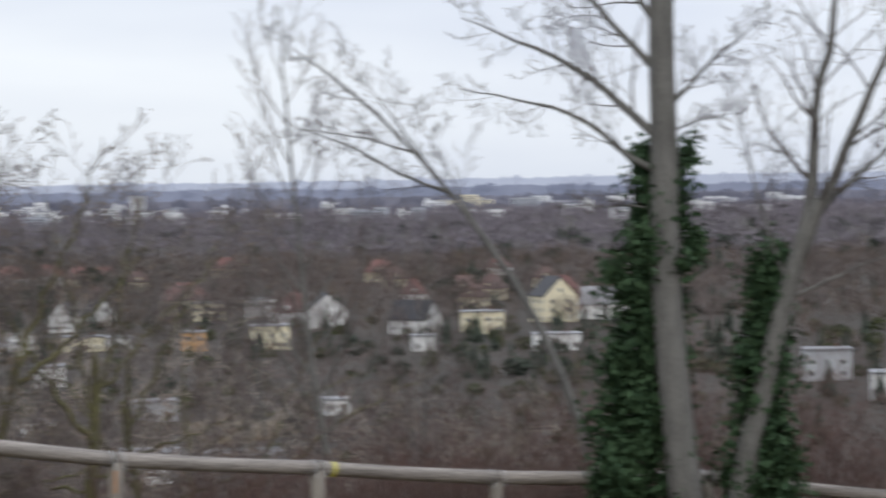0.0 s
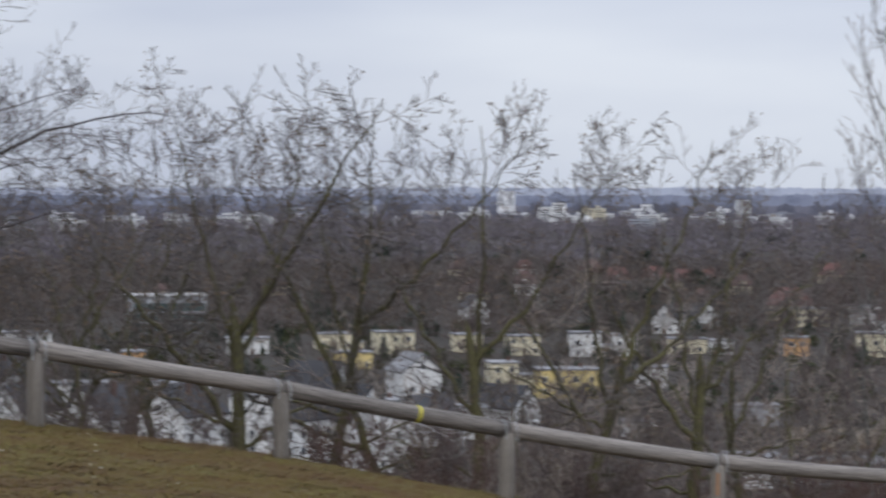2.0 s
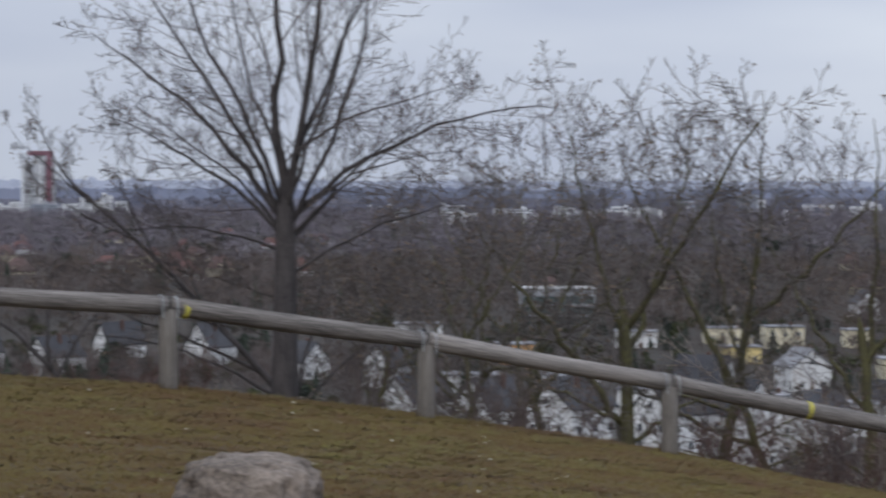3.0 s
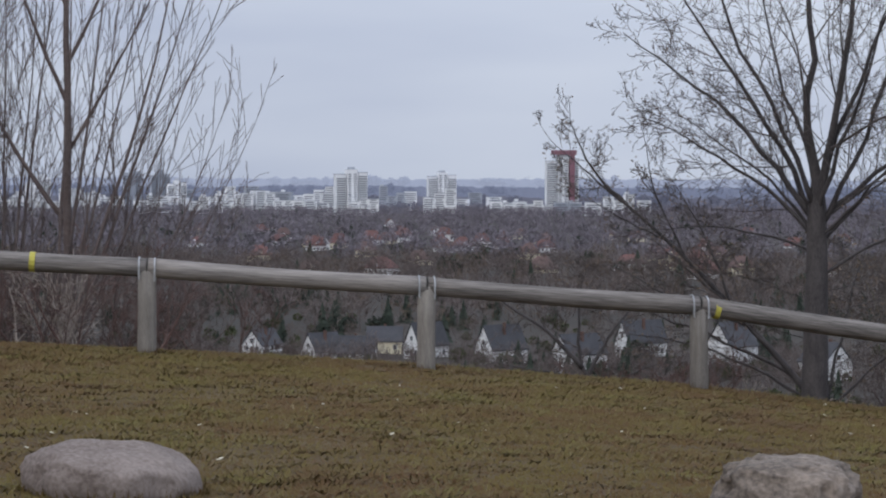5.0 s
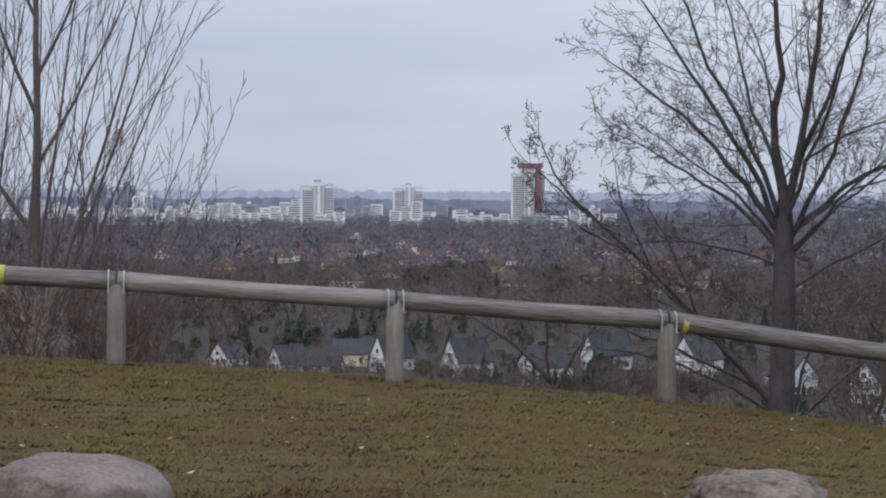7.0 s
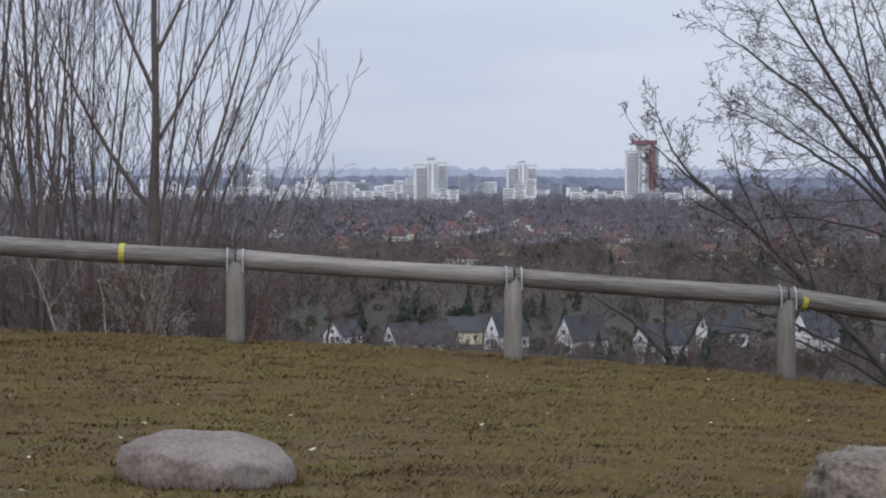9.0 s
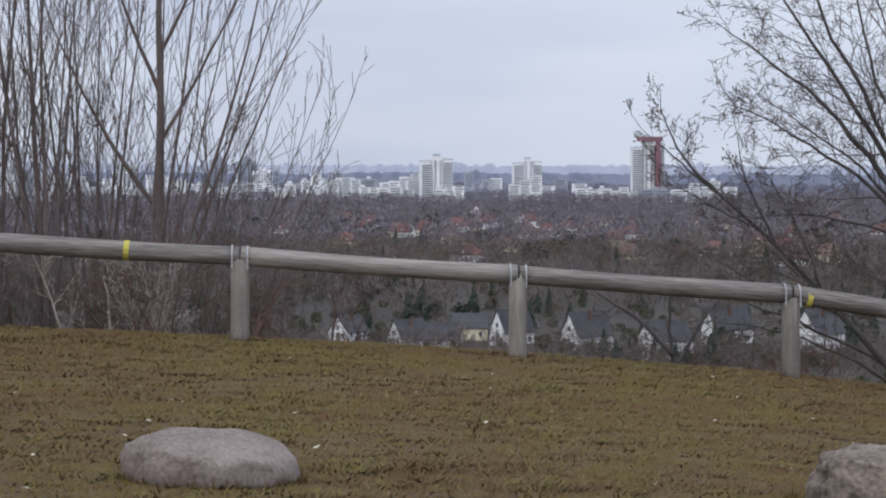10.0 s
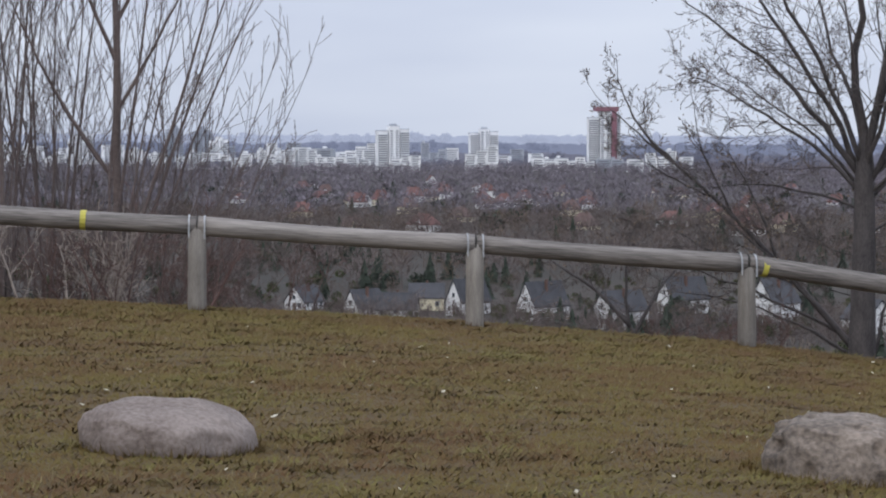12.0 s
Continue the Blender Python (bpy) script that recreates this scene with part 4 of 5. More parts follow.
OAK = [dict(thin=0.003, wig=0.02, kids=1, split=2, taper=0.66, n=8),
       dict(wig=0.095, kids=12, taper=0.1, n=12, **{"from": 0.14}),
       dict(wig=0.1, up=0.03, kids=7, angle=(28, 62), len=(0.24, 0.48), shrink=0.62, rr=(0.26, 0.42), taper=0.2, n=6, **{"from": 0.12}),
       dict(wig=0.13, up=0.03, kids=4, angle=(28, 60), len=(0.32, 0.55), rr=(0.36, 0.52), taper=0.35, n=4, **{"from": 0.15}),
       dict(wig=0.16, up=0.03, angle=(25, 60), len=(0.3, 0.55), rr=(0.5, 0.75), taper=0.6, n=2)]
grown_tree("oak_tree", 7.12, 27.0, "bare dark-barked tree with a wide branching crown behind the fence", "tree", 11, OAK, (2.3, 1, 0, 0.15), [
    (2.0, -3, -2, 4.4, 0.078, 0.03), (2.1, 6, 12, 4.2, 0.07, -0.05), (2.3, 14, 24, 3.4, 0.05, 0.1),
    (2.15, -31, -66, 2.8, 0.052, 0.0), (2.2, -27, -40, 3.3, 0.05, 0.12), (1.95, -36, -76, 2.3, 0.04, -0.1), (1.85, -74, -94, 1.9, 0.026, 0.1),
    (2.1, 46, 90, 3.3, 0.045, 0.05), (2.05, 32, 8, 3.3, 0.046, -0.12), (1.6, 50, 82, 2.3, 0.03, 0.1), (2.1, 44, 86, 2.1, 0.028, -0.1), (1.9, 40, 58, 2.6, 0.03, 0.25),
    (2.2, -12, -22, 3.6, 0.042, 0.45), (2.2, 14, 26, 3.3, 0.04, -0.45), (2.05, -46, -60, 2.4, 0.03, 0.4), (2.0, 42, 66, 2.5, 0.03, -0.4), (2.25, -16, -30, 3.7, 0.045, -0.2),
    (1.35, -62, -84, 1.3, 0.013, 0.1), (1.2, 64, 84, 1.4, 0.013, 0.0), (0.95, -70, -60, 1.0, 0.01, -0.1), (1.45, 78, 96, 1.2, 0.012, 0.2)], leaves=0.13, girth=0.7)
# the low neighbour whose long limb reaches up across the town
LOW = [dict(OAK[0], wig=0.03, taper=0.35, n=10), dict(OAK[1], wig=0.09, kids=8), OAK[2], OAK[3], OAK[4]]
grown_tree("oak_tree", 7.95, 27.7, "low bare tree with one long limb reaching out behind the fence", "tree", 35, LOW, (3.5, -34, -50, 0.045), [
    (9.0, -48, -6, 1.3, 0.024, 0.0), (9.0, -56, -40, 1.2, 0.018, 0.1), (0.5, -58, -84, 2.4, 0.026, 0.0), (0.8, -62, -78, 2.4, 0.026, 0.15), (1.3, -70, -60, 1.9, 0.02, -0.1), (1.5, -18, -36, 1.7, 0.022, 0.1),
    (2.0, -28, -10, 1.5, 0.018, -0.1), (2.2, -70, -48, 1.3, 0.016, 0.1), (0.4, 8, 20, 1.9, 0.028, 0.2), (0.4, 40, 62, 1.9, 0.024, 0.1), (1.0, -40, -66, 2.1, 0.022, -0.2)], leaves=0.16, leaf_size=0.034, girth=0.85)
grown_tree("oak_tree", 2.75, 27.2, "stunted dark bare tree with crooked limbs below the fence", "tree", 39, LOW, (0.9, -14, -34, 0.07), [
    (0.8, -34, -66, 1.5, 0.035, 0.0), (0.7, 20, 50, 1.3, 0.03, 0.1), (0.9, -8, 12, 1.2, 0.028, -0.1), (0.6, -66, -84, 1.4, 0.022, 0.1), (0.5, 58, 80, 1.1, 0.02, -0.1)], leaves=0.1, top=-2.0)

LOCUST = [dict(thin=0.0034, wig=0.05, kids=1, split=2, taper=0.6, n=7, zig=0.09),
          dict(wig=0.11, zig=0.27, kids=11, taper=0.1, n=13, **{"from": 0.2}),
          dict(wig=0.12, zig=0.28, up=0.045, kids=6, angle=(36, 70), len=(0.26, 0.52), shrink=0.5, rr=(0.36, 0.54), taper=0.2, n=7, **{"from": 0.2}),
          dict(wig=0.11, zig=0.26, up=0.07, kids=4, angle=(32, 62), len=(0.32, 0.58), rr=(0.42, 0.6), taper=0.35, n=4, **{"from": 0.25}),
          dict(wig=0.14, zig=0.2, up=0.08, angle=(28, 60), len=(0.3, 0.55), rr=(0.5, 0.75), taper=0.6, n=2)]
TL = "bare gnarled locust tree with mossy stems on the slope"
rng = random.Random(14)
for az, d, top, r, seed, lean, arms in [
        (14.7, 31.5, 2.75, 0.075, 21, -4, 4), (16.4, 32.0, 2.35, 0.065, 22, 9, 3), (12.9, 33.0, 1.6, 0.06, 23, -12, 4), (18.0, 32.0, 1.3, 0.055, 24, -24, 3), (19.7, 31.5, 2.1, 0.07, 25, -4, 3),
        (22.0, 31.8, 1.35, 0.075, 27, 14, 4), (24.4, 32.5, 0.95, 0.075, 30, 4, 4), (25.6, 35.0, 0.7, 0.05, 31, -8, 3), (12.0, 36, 1.4, 0.06, 29, 4, 3),
        (10.6, 32.0, 0.8, 0.05, 33, 16, 4), (8.9, 30.0, -0.4, 0.045, 36, 12, 3), (11.3, 29.5, 0.6, 0.05, 37, -6, 4)]:
    mid = (arms - 1) / 2
    boughs = [(1.0 + 1.0 * (k + rng.random()) / arms, lean + (k - mid) * 110 / arms + rng.uniform(-10, 10), lean * 0.3 + (k - mid) * 84 / arms, rng.uniform(2.3, 2.9) * (1.05 - 0.08 * abs(k - mid)),
               r * rng.uniform(0.36, 0.5), rng.uniform(-0.35, 0.35)) for k in range(arms)]
    boughs += [(rng.uniform(0.6, 1.4), s * rng.uniform(50, 80), s * rng.uniform(60, 88), rng.uniform(1.2, 1.9), r * 0.28, rng.uniform(-0.4, 0.4)) for s in (-1, 1)]
    grown_tree("locust_tree", az, d, TL, "tree", seed, LOCUST, (2.0, lean * 0.4, lean * 1.2, r), boughs, bark=M_MOSSY, twig=M_GREYTWIG, leaves=0.22, leaf_size=0.05, group="locust trees on the slope", top=top)
# a tangle of lower trees further down the slope
for i in range(16):
    az, d = 18 + 19 * (i + rng.random()) / 16, rng.uniform(40, 56)
    lean = rng.uniform(-26, 26)
    boughs = [(0.5 + 1.6 * (k + rng.random()) / 6, lean + (k - 2.5) * 26 + rng.uniform(-10, 10), lean * 0.4 + (k - 2.5) * 27, rng.uniform(2.0, 3.0), rng.uniform(0.018, 0.034), rng.uniform(-0.4, 0.4)) for k in (3, 0, 5, 1, 4, 2)]
    pale = i % 3 == 1
    grown_tree("scrub_tree", az, d, "low spreading bare tree with pale arching twigs on the slope" if pale else "low spreading bare tree with mossy arching limbs on the slope", "tree", 600 + i, LOCUST, (2.2, lean * 0.3, lean, 0.06), boughs,
               bark=M_WILLOW if pale else M_MOSSY, twig=M_PALETWIG if pale else M_WILLOW, leaves=0.1, leaf_size=0.05, group="low trees further down the slope", top=rng.uniform(-4.4, -1.6))

# upright shrubs: long straight shoots from one stool
SHOOT = [dict(thin=0.0032, wig=0.02, kids=1, split=2, taper=0.8, n=5),
         dict(wig=0.028, kids=10, taper=0.1, n=9, **{"from": 0.22}),
         dict(wig=0.05, up=0.045, kids=4, angle=(14, 34), len=(0.2, 0.42), shrink=0.55, rr=(0.34, 0.55), taper=0.25, n=5, **{"from": 0.2}),
         dict(wig=0.07, up=0.04, angle=(14, 36), len=(0.25, 0.5), rr=(0.45, 0.65), taper=0.5, n=3)]
WS = "tall bare multi-stemmed shrub with straight upright shoots"
rng = random.Random(31)
TALL = [dict(SHOOT[0], taper=0.12, n=12, wig=0.03)] + SHOOT[1:]
grown_tree("young_tree", -8.98, 27.2, "tall bare young tree with a straight stem among upright shoots", "tree", 41, TALL, (6.4, 1, -2, 0.066),
           [(1.9, -40, -16, 2.6, 0.03, 0.05), (2.6, 34, 22, 2.4, 0.022, 0.1), (3.1, -26, -10, 2.4, 0.025, -0.1), (3.5, 28, 12, 2.2, 0.022, -0.1), (4.1, -24, -12, 1.9, 0.02, 0.1), (4.6, 22, 10, 1.6, 0.018, 0.0)],
           bark=M_WILLOW, twig=M_WILLOW, group="upright shrubs behind the fence")
for az, d, seed, low, high, count, l0, l1, r in [(-12.5, 27.2, 42, -12, 10, 6, 4.6, 6.2, 0.034), (-11.35, 27.0, 43, -9, 7, 7, 4.4, 6.2, 0.036), (-10.4, 27.6, 44, -8, 9, 7, 4.2, 5.6, 0.026), (-9.35, 26.9, 45, 2, 26, 7, 4.2, 5.6, 0.03),
                                                 (-9.7, 28.2, 46, -8, 8, 6, 3.2, 4.6, 0.02), (-8.3, 27.2, 47, 2, 33, 8, 2.3, 3.6, 0.018), (-7.9, 27.9, 48, 12, 42, 5, 1.6, 2.8, 0.013), (-11.9, 28.6, 49, -6, 10, 6, 3.4, 4.8, 0.02)]:
    shoots = [(rng.uniform(0.05, 0.3), 1.15 * (low + (high - low) * (k + rng.random()) / count), 0.75 * (low + (high - low) * (k + rng.random()) / count), rng.uniform(l0, l1), r * rng.uniform(0.45, 1.05), rng.uniform(-0.12, 0.12))
              for k in range(count)]
    grown_tree("willow_shrub", az, d, WS, "shrub", seed, SHOOT, (0.35, 0, 0, r * 1.5), shoots, bark=M_WILLOW, twig=M_WILLOW, group="upright shrubs behind the fence")

# young poplars on the slope
for az, d, seed, h, r, t0, t1 in [(30.1, 38.0, 51, 9.4, 0.075, -12, 0), (28.6, 40.0, 52, 7.0, 0.04, -6, -3), (30.9, 42.0, 53, 6.6, 0.05, 3, 6), (27.6, 41.0, 54, 5.6, 0.04, -8, -3), (31.6, 39.0, 55, 6.2, 0.04, -2, 4)]:
    boughs = []
    for k in range(20):
        u = k / 20
        side = 1 if k % 2 else -1
        boughs.append(((0.3 + 0.64 * u) * h, side * rng.uniform(22, 48), side * rng.uniform(-4, 10), h * (0.36 - 0.22 * u) * rng.uniform(0.7, 1.15), r * (0.3 - 0.14 * u), rng.uniform(-0.5, 0.5)))
    grown_tree("young_poplar", az, d, "slender grey-brown bare young poplar on the slope", "tree", seed, TALL, (h, t0, t1, r), boughs, bark=M_GREYBARK, twig=M_WILLOW, group="young poplars on the slope")
# a slim tree that leans far out over the slope
grown_tree("leaning_tree", 35.5, 36.0, "slim grey bare tree leaning out over the slope", "tree", 57, [dict(OAK[0], taper=0.25, n=10)] + OAK[1:], (7.2, -4, -46, 0.085),
           [(4.9, -20, -34, 2.0, 0.02, -0.1), (5.3, -60, -70, 2.5, 0.03, 0.1), (5.7, -25, -45, 2.0, 0.02, 0.0), (9.0, -48, -62, 2.0, 0.026, 0.0), (5.9, -70, -80, 1.7, 0.018, -0.1)],
           bark=M_GREYBARK, twig=M_TWIG)

# the big forked tree with ivy
IVYTREE = [dict(OAK[0], taper=0.62, n=9, wig=0.025), dict(OAK[1], kids=13), OAK[2], OAK[3], OAK[4]]


def ivy(root, seed, z0, z1, wide, lean, count, shift=0.0):
    """Ivy wrapped round a trunk: thousands of small leaves in clumps."""
    rg = random.Random(seed)
    g = Geo()
    clumps = []
    for _ in range(130):
        z = rg.uniform(z0, z1)
        k = wide * (1.15 - 0.75 * (z - z0) / (z1 - z0)) * rg.uniform(0.15, 1.0) * (0.8 + 0.9 * noise.noise((z * 1.3, seed * 2.3, 0)))
        a = rg.uniform(0, 2 * math.pi)
        clumps.append((Vector((shift * (1 - (z - z0) / (z1 - z0)) + lean * z + k * math.cos(a), 0.22 + k * math.sin(a) * 0.6, z)), rg.uniform(0.1, 0.26)))
    for _ in range(count):
        c, s = rg.choice(clumps)
        o = Vector((rg.gauss(0, 1), rg.gauss(0, 1), rg.gauss(0, 1.3)))
        q = c + o * s * 0.6
        n = (o.normalized() + Vector((rg.gauss(0, 0.5), rg.gauss(0, 0.5), rg.gauss(0, 0.5)))).normalized()
        u = n.orthogonal().normalized()
        u.rotate(Matrix.Rotation(rg.uniform(0, 6.28), 3, n))
        w = n.cross(u)
        e = rg.uniform(0.03, 0.055)
        g.poly([q - u * e, q - w * e * 0.8, q + u * e * 1.2, q + w * e * 0.8])
    part("ivy", g, M_IVY, root, "dense dark green ivy")


root = grown_tree("ivy_tree", 37.35, 31.5, "tall bare tree with ivy climbing its trunk by the fence", "tree", 61, IVYTREE, (8.8, -5, 3, 0.21), [
    (4.9, -44, -72, 2.9, 0.06, 0.1), (4.5, -52, -80, 2.7, 0.045, -0.1), (5.7, -38, -60, 2.6, 0.05, 0.1), (5.2, 40, 62, 1.8, 0.035, 0.1), (6.4, 36, 50, 2.2, 0.04, -0.1), (6.2, -30, -52, 2.4, 0.045, -0.2),
    (4.1, -76, -96, 1.2, 0.018, 0.0), (7.0, -25, -45, 2.0, 0.04, 0.2), (5.0, 70, 84, 1.0, 0.016, 0.1)], bark=M_GREYBARK, twig=M_TWIG)
ivy(root, 3, 0.4, 4.9, 0.86, -0.055, 19000, shift=-0.7)
root = grown_tree("ivy_tree", 38.15, 31.9, "leaning bare tree with ivy low on its forked trunk", "tree", 62, IVYTREE, (3.9, 10, 16, 0.16), [
    (4.2, 8, 10, 4.6, 0.085, 0.05), (3.4, 24, 20, 4.8, 0.085, -0.05), (3.9, 42, 58, 2.6, 0.045, 0.1), (3.2, -20, -8, 2.6, 0.03, 0.2), (3.0, 60, 76, 1.8, 0.03, -0.1)], bark=M_GREYBARK, twig=M_TWIG)
ivy(root, 4, -0.2, 3.6, 0.62, 0.14, 11000, shift=0.35)

# thickets along the slope below the fence
BUSH = [dict(wig=0.12, kids=6, split=1, taper=0.3, n=5, **{"from": 0.15}),
        dict(wig=0.16, up=0.06, kids=4, angle=(20, 55), len=(0.4, 0.7), rr=(0.5, 0.7), taper=0.35, n=4, **{"from": 0.2}),
        dict(wig=0.2, up=0.05, kids=3, angle=(20, 60), len=(0.4, 0.7), rr=(0.5, 0.7), taper=0.5, n=3, **{"from": 0.2}),
        dict(wig=0.22, angle=(20, 60), len=(0.4, 0.7), rr=(0.6, 0.8), taper=0.6, n=1)]
rng = random.Random(5)
BUSHES = []
for i, (az0, az1, count, low, high) in enumerate([(-13, -6, 9, 0.9, 1.5), (-6, 9, 9, 0.4, 0.8), (9, 13, 4, 0.7, 1.3), (13, 19, 4, 0.5, 0.8), (19, 26, 8, 0.7, 1.3), (26, 30, 5, 0.9, 1.5), (30, 36.5, 13, 1.3, 2.0), (36.5, 43, 9, 1.2, 2.2)]):
    for k in range(count):
        az = az0 + (az1 - az0) * (k + rng.random()) / count
        rf = float(np.interp(az, FENCE_AZ, FENCE_D))
        BUSHES.append((az, rf + rng.uniform(1.4, 3.4), rng.uniform(low, high), 90 + 30 * i + k))
for i in range(11):
    az = 19 + 24 * (i + rng.random()) / 11
    rf = float(np.interp(az, FENCE_AZ, FENCE_D))
    BUSHES.append((az, rf + rng.uniform(5, 9), rng.uniform(1.8, 3.0), 290 + i))
for i in range(26):
    az = 26.5 + 17 * (i + rng.random()) / 26
    rf = float(np.interp(az, FENCE_AZ, FENCE_D))
    BUSHES.append((az, rf + rng.uniform(3.5, 7.5), rng.uniform(1.6, 2.2) if az < 30.5 else rng.uniform(2.5, 3.6), 390 + i))
for az, d, h, seed in BUSHES:
    red = rng.random() < (0.35 if az < 26 else 0.75)
    pale = not red and rng.random() < 0.25
    m = M_REDTWIG if red else M_PALETWIG if pale else M_WILLOW
    colour = "reddish" if red else "pale grey" if pale else "brown"
    tree("bush", az, d, f"leafless tangled bush with {colour} twigs on the slope", "bush", seed, BUSH, h, 0.016, (0, 0), bark=m, twig=m, stems=8, spread=0.7, stem_angle=0.28, group="bushes below the fence",
         leaves=0.08 if az > 9 else 0.0, leaf_size=0.03)


# ---- woods of the valley ----
nrg = np.random.default_rng(3)


def crown_template(twigs, seed, width, slim=0.5):
    """A bare round-headed tree of unit height as thin triangles."""
    r = np.random.default_rng(seed)
    v = [[-0.014, 0, 0], [0.014, 0, 0], [0, 0, 0.75], [0, -0.014, 0], [0, 0.014, 0], [0, 0, 0.75]]
    for _ in range(twigs):
        a = r.uniform(0, 2 * np.pi)
        zz = r.uniform(0.25, 0.8)
        rad = 0.36 * slim * 2 * np.sqrt(r.random()) * (1 - abs(zz - 0.52) * 1.1)
        p = np.array([rad * np.cos(a), rad * np.sin(a), zz])
        out = np.array([np.cos(a) * r.uniform(0.1, 0.9), np.sin(a) * r.uniform(0.1, 0.9), r.uniform(0.2, 1.1)])
        out /= np.linalg.norm(out)
        ln = r.uniform(0.12, 0.26)
        side = np.cross(out, r.normal(size=3))
        side /= np.linalg.norm(side)
        v += [(p - side * width).tolist(), (p + side * width).tolist(), (p + out * ln).tolist()]
    return np.array(v)


def conifer_template(seed, tiers=9):
    r = np.random.default_rng(seed)
    v = []
    for t in range(tiers):
        z = 0.08 + 0.86 * t / tiers
        rad = 0.24 * (1 - t / tiers) + 0.02
        for k in range(7):
            a = 2 * np.pi * (k + r.random()) / 7
            rr = rad * r.uniform(0.7, 1.2)
            da = 0.55
            v += [[0, 0, z + 0.16], [rr * np.cos(a - da), rr * np.sin(a - da), z - 0.02], [rr * np.cos(a + da), rr * np.sin(a + da), z + r.uniform(-0.05, 0.02)]]
    return np.array(v)


def shrub_template(seed):
    r = np.random.default_rng(seed)
    v = []
    for _ in range(200):
        n = r.normal(size=3)
        n /= np.linalg.norm(n)
        p = n * np.array([0.55, 0.55, 0.45]) * r.uniform(0.6, 1.0) + [0, 0, 0.48]
        for s in range(1):
            a, b = r.normal(size=3) * 0.07, r.normal(size=3) * 0.07
            v += [(p - a).tolist(), (p + a).tolist(), (p + b * 1.4).tolist()]
    return np.array(v)


def scatter(name, templates, places, material, label, category):
    """Many trees joined; places: rows of x, y, z, height."""
    out = []
    for x, y, z, h in places:
        t = templates[nrg.integers(len(templates))]
        a = nrg.uniform(0, 2 * np.pi)
        c, s = np.cos(a), np.sin(a)
        wide = h * nrg.uniform(0.85, 1.25)
        out.append(np.stack([(t[:, 0] * c - t[:, 1] * s) * wide + x, (t[:, 0] * s + t[:, 1] * c) * wide + y, t[:, 2] * h + z], -1))
    v = np.concatenate(out)
    ob = new(name, soup(name, v, np.arange(len(v)).reshape(-1, 3), material))
    return tagged(ob, label, category, kind="stuff")


def spots(count, d0, d1, h0, h1, az0=-17, az1=47, clump=0.0, keep=0.25):
    """Places for trees, thinner in the gaps between clumps."""
    rows = []
    while len(rows) < count:
        az = nrg.uniform(az0, az1)
        d = math.sqrt(nrg.uniform(d0 * d0, d1 * d1))
        if clump and noise.noise((az * 0.5, d * 0.006, 7.7)) < clump and nrg.random() > keep:
            continue
        p = polar(az, d)
        rows.append((p.x, p.y, land(az, d) - 0.3, nrg.uniform(h0, h1)))
    return rows


NEAR = [crown_template(150, s, 0.0045) for s in range(5)]
GARDEN = [crown_template(85, s + 40, 0.008) for s in range(5)]
MID = [crown_template(70, s + 10, 0.011) for s in range(5)]
FAR = [crown_template(48, s + 20, 0.024) for s in range(5)]
SHRUB = [shrub_template(s) for s in range(4)]
CON = [conifer_template(s) for s in range(4)]
WL = "leafless brown woods of the valley, crowns merging, far ones tinted as haze"


def ridge_trees(count, d, top, material, label):
    """Crowns that break the line of a far rise."""
    rows = []
    for _ in range(count):
        az = nrg.uniform(-15, 46)
        if noise.noise((az * 2.3, d * 0.01, 3.3)) < -0.15:
            continue
        p = polar(az, d - 4)
        rows.append((p.x, p.y, top - nrg.uniform(9, 14), nrg.uniform(10, 18)))
    scatter("ridge_trees", FAR + SHRUB, rows, material, label, "woods")


# crowns share the glowing haze colour of the rise they stand on
ridge_trees(620, 4890, 4, M_RIDGEHAZE, "crowns along the horizon, painted pale blue-grey as haze")
ridge_trees(700, 4630, -10, M_RIDGEHAZE2, "crowns on the far rise, painted blue-grey as haze")
ridge_trees(900, 4370, -25, M_RIDGEHAZE3, "crowns beyond the far town, painted dim lilac-grey as haze")
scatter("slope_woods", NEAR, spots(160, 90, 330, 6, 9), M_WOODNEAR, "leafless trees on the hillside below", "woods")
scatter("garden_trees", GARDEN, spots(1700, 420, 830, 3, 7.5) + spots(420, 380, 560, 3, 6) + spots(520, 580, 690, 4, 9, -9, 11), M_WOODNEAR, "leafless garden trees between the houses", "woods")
scatter("garden_trees_buff", NEAR, spots(300, 450, 1000, 3, 8), M_WOODBUFF, "buff leafless garden trees between the houses", "woods")
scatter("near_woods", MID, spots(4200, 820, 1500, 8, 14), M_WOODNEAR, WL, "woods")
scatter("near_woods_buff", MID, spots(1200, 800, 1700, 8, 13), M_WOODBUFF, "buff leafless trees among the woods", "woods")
# beyond 1450 m the woods take the paler, haze-tinted colour
scatter("far_woods", FAR, spots(9800, 1450, 4000, 11, 17), M_WOODHAZE, WL, "woods")
# haze painted in: glowing ridge colour instead of a bark colour
scatter("distant_woods", FAR, spots(2600, 3700, 4350, 12, 19), M_RIDGEHAZE3, "woods towards the horizon, painted blue-grey as haze", "woods")
scatter("conifers", CON, spots(640, 450, 1150, 4, 11, clump=0.05, keep=0.2), M_PINE, "dark green conifers between the houses", "woods")
scatter("evergreen_shrubs", SHRUB, spots(700, 420, 900, 2, 4.5, clump=0.0, keep=0.3), M_OLIVE, "olive-green evergreen shrubs and hedges in the gardens", "shrubs")
scatter("far_conifers", CON, spots(260, 1100, 3400, 9, 15, clump=0.1, keep=0.12), M_PINE, "dark conifers among the far woods", "woods")
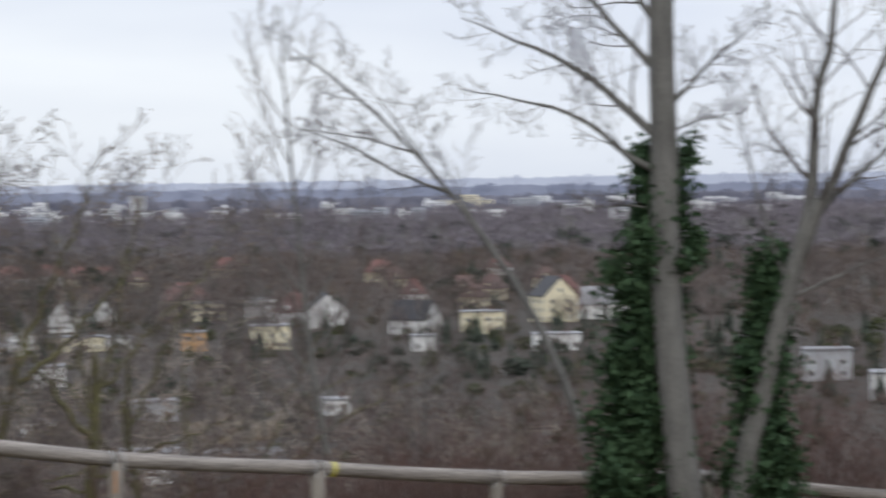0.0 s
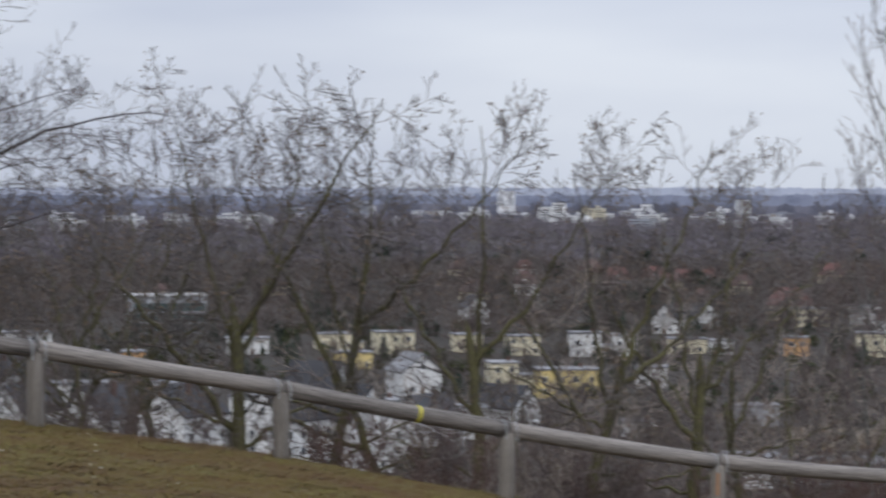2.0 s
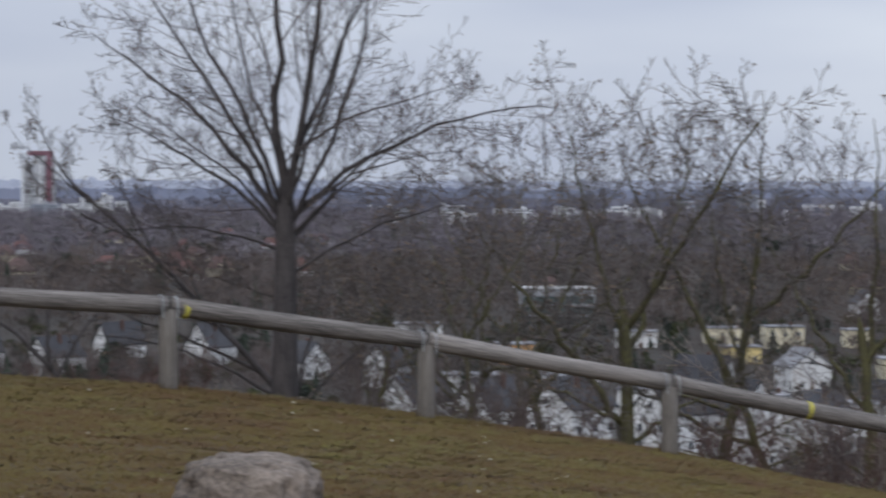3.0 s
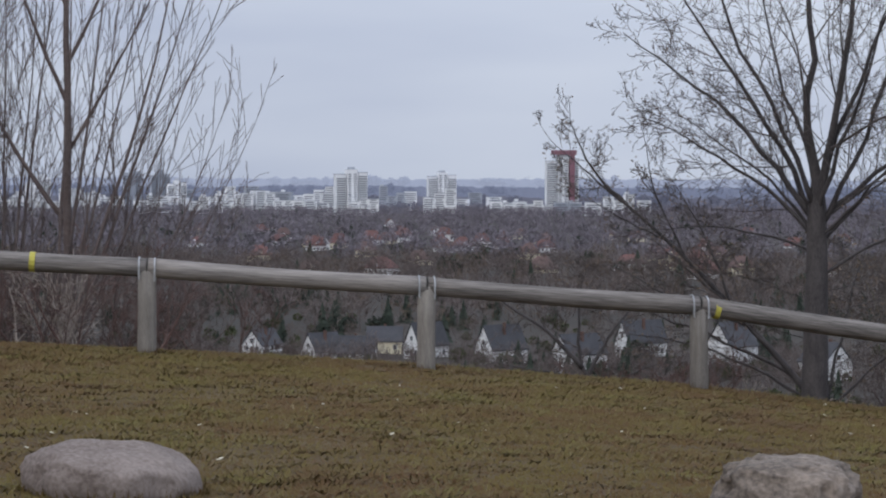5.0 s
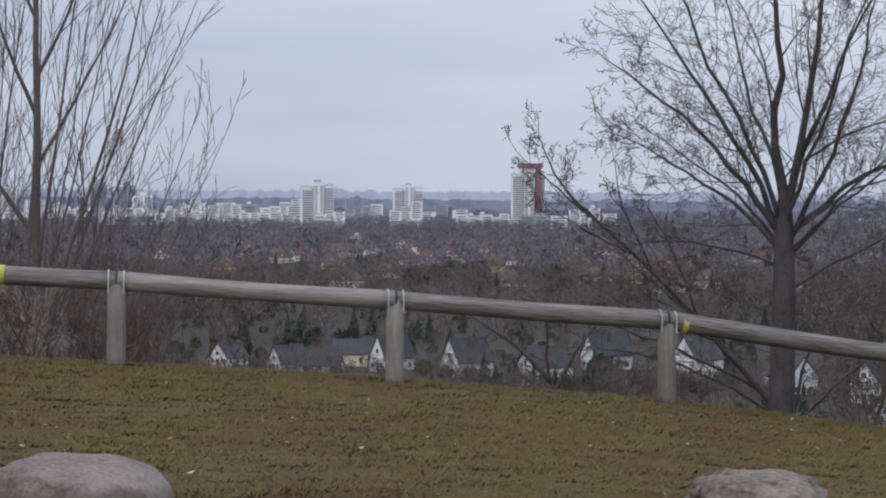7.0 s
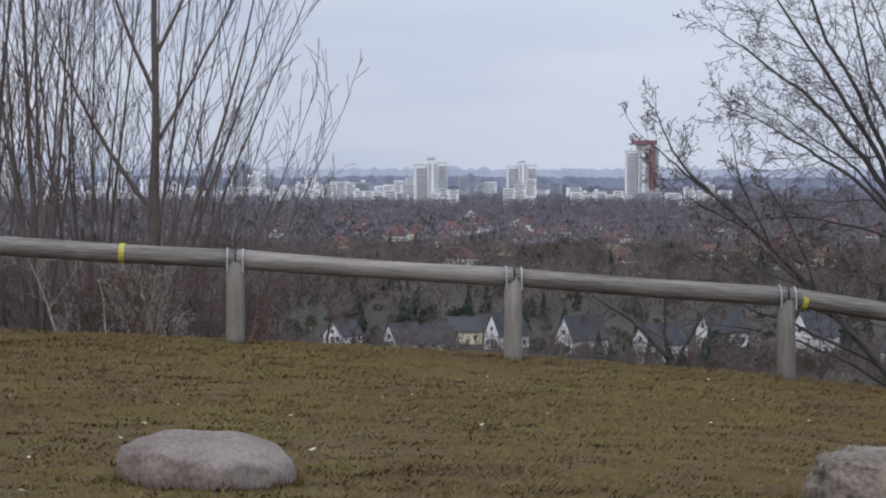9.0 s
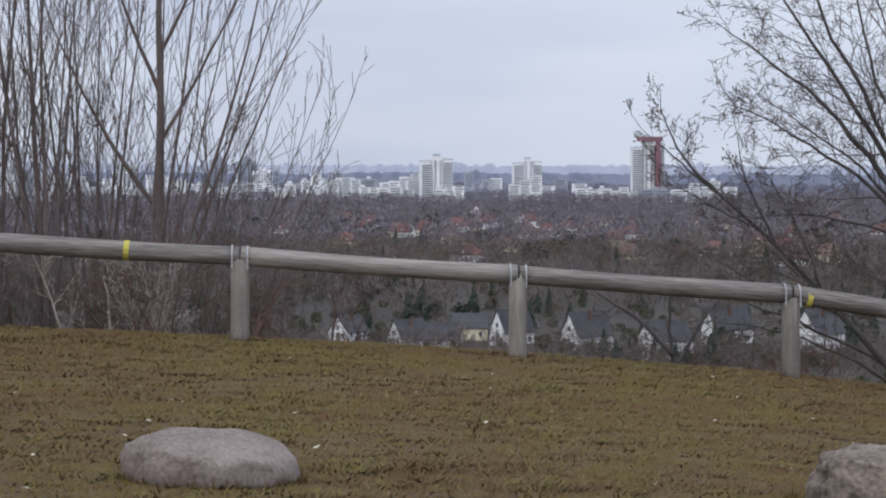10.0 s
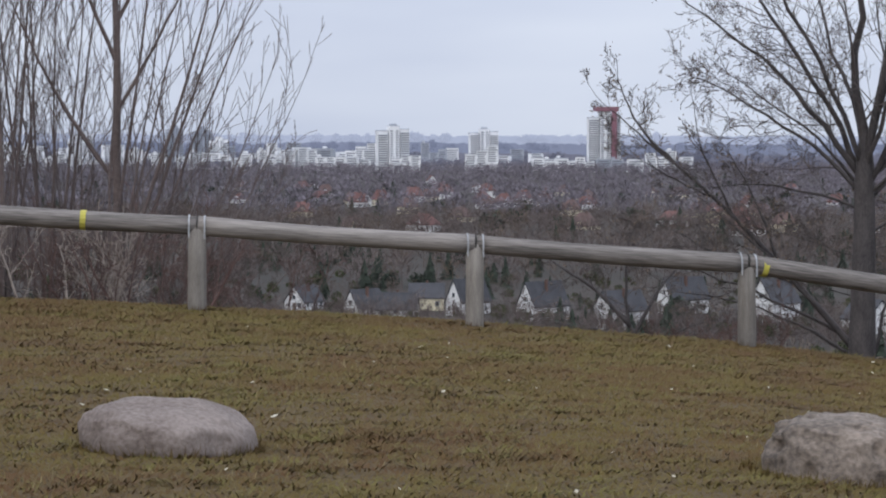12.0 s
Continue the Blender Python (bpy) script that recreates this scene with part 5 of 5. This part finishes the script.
scatter("far_evergreens", SHRUB, spots(420, 950, 2600, 6, 11, clump=0.14, keep=0.1), M_PINE, "rounded dark evergreen trees among the far woods", "woods")
scatter("garden_evergreens", SHRUB, spots(170, 480, 1000, 3, 6, clump=0.1, keep=0.12), M_PINE, "rounded dark evergreens between the houses", "woods")


# ---- meadow grass ----
def build_grass(name, count, h0, h1, width, material, label, lean=0.6):
    az = nrg.uniform(-13.5, 33, count)
    rf = np.interp(az, FENCE_AZ, FENCE_D)
    r = np.sqrt(nrg.uniform(10.5**2, (rf + 0.9) ** 2))
    patch = np.array([0.6 * noise.noise((b * math.sin(radians(a)) * 0.7, b * math.cos(radians(a)) * 0.7, 0.4)) + 0.6 * noise.noise((b * math.sin(radians(a)) * 3.3, b * math.cos(radians(a)) * 3.3, 2.4)) for a, b in zip(az, r)])
    keep = nrg.random(count) < np.clip(0.8 + 0.6 * patch, 0.45, 1)
    az, r, patch = az[keep], r[keep], patch[keep]
    z = np.array([land(a, b) for a, b in zip(az, r)]) - 0.004
    x, y = r * np.sin(np.radians(az)), r * np.cos(np.radians(az))
    n = len(az)
    h = nrg.uniform(h0, h1, n) * (1 + 0.8 * np.clip(patch, -0.4, 0.8))
    a = np.radians(90 - az) + nrg.uniform(-1.25, 1.25, n)
    ln = nrg.uniform(0.35 * lean, lean, n) * h
    b = a + np.pi / 2
    w = width * nrg.uniform(0.6, 1.4, n)
    base = np.stack([x, y, z], -1)
    side = np.stack([np.cos(b) * w, np.sin(b) * w, np.zeros(n)], -1)
    tip = base + np.stack([np.cos(a) * ln, np.sin(a) * ln, h], -1)
    v = np.stack([base - side, base + side, tip], 1).reshape(-1, 3)
    tagged(new(name, soup(name, v, np.arange(3 * n).reshape(-1, 3), material)), label, "grass", kind="stuff")


build_grass("meadow_grass", 280000, 0.01, 0.03, 0.0085, M_BLADE, "short winter grass, olive green and brown in patches", 2.2)
build_grass("dry_grass", 7000, 0.02, 0.06, 0.004, M_STRAW, "pale dry straw among the short grass", 1.4)


def build_tufts(count):
    """Low spreading clumps of blades, with hollows between, that roughen the turf."""
    az = nrg.uniform(-13.5, 33, count)
    r = np.sqrt(nrg.uniform(10.5**2, (np.interp(az, FENCE_AZ, FENCE_D) + 0.9) ** 2))
    out = []
    for a, b in zip(az, r):
        p = polar(a, b, land(a, b) - 0.01)
        lush = noise.noise(p * 0.55) + 0.6 * noise.noise(p * 2.6)
        if lush < -0.6:
            continue
        k = int(nrg.integers(18, 30))
        size = nrg.uniform(0.05, 0.15) * (1 + 0.35 * lush)
        t = nrg.uniform(0, 2 * np.pi, k)
        q = np.sqrt(nrg.random(k)) * size
        dirs = np.stack([np.cos(t), np.sin(t), np.zeros(k)], -1)
        base = np.array(p) + dirs * q[:, None]
        side = np.stack([-np.sin(t), np.cos(t), np.zeros(k)], -1) * 0.008
        tip = base + dirs * nrg.uniform(0.3, 1.0, k)[:, None] * size + np.array([0, 0, 1]) * nrg.uniform(0.1, 0.34, k)[:, None] * size
        out.append(np.stack([base - side, base + side, tip], 1).reshape(-1, 3))
    v = np.concatenate(out)
    tagged(new("grass_tufts", soup("grass_tufts", v, np.arange(len(v)).reshape(-1, 3), M_TUFT)), "small olive-green grass tufts on the meadow", "grass", kind="stuff")


build_tufts(15000)


def build_litter():
    g = Geo()
    rg = random.Random(9)
    for _ in range(230):
        az = rg.uniform(-13, 32)
        r = math.sqrt(rg.uniform(11**2, float(np.interp(az, FENCE_AZ, FENCE_D)) ** 2))
        p = polar(az, r, land(az, r) + 0.025)
        s = rg.uniform(0.006, 0.014)
        a = rg.uniform(0, 6.28)
        u = Vector((math.cos(a), math.sin(a), rg.uniform(-0.4, 0.4))) * s * rg.uniform(1, 2.2)
        w = Vector((-math.sin(a), math.cos(a), rg.uniform(-0.6, 0.6))) * s
        g.poly([p - u, p - w, p + u, p + w])
    tagged(part("leaf_litter", g, M_FLAKE), "pale dead leaves and scraps on the grass", "leaves", kind="stuff")


build_litter()


def build_rim_grass():
    """Longer blades that lean on the boulders and posts."""
    rg = random.Random(12)
    g = Geo()
    rims = [(-8.05, 13.6, 0.44, 0.36, 420), (6.55, 14.0, 0.48, 0.38, 420)] + [(a, b, 0.1, 0.1, 45) for a, b in zip(FENCE_AZ, FENCE_D) if -14 < a < 43]
    for az, d, rx, ry, count in rims:
        c = polar(az, d)
        for _ in range(count):
            a = rg.uniform(0, 6.283)
            k = rg.uniform(0.97, 1.14)
            p = Vector((c.x + rx * k * math.cos(a), c.y + ry * k * math.sin(a), 0))
            p.z = land(math.degrees(math.atan2(p.x, p.y)), math.hypot(p.x, p.y)) - 0.01
            u = Vector((rg.uniform(-1, 1), rg.uniform(-1, 1), 0)).normalized()
            h = rg.uniform(0.03, 0.085)
            g.poly([p - u * 0.005, p + u * 0.005, p + Vector((rg.gauss(0, 0.02), rg.gauss(0, 0.02), h))])
    tagged(part("rim_grass", g, M_BLADE), "longer grass blades round the boulders and posts", "grass", kind="stuff")


build_rim_grass()
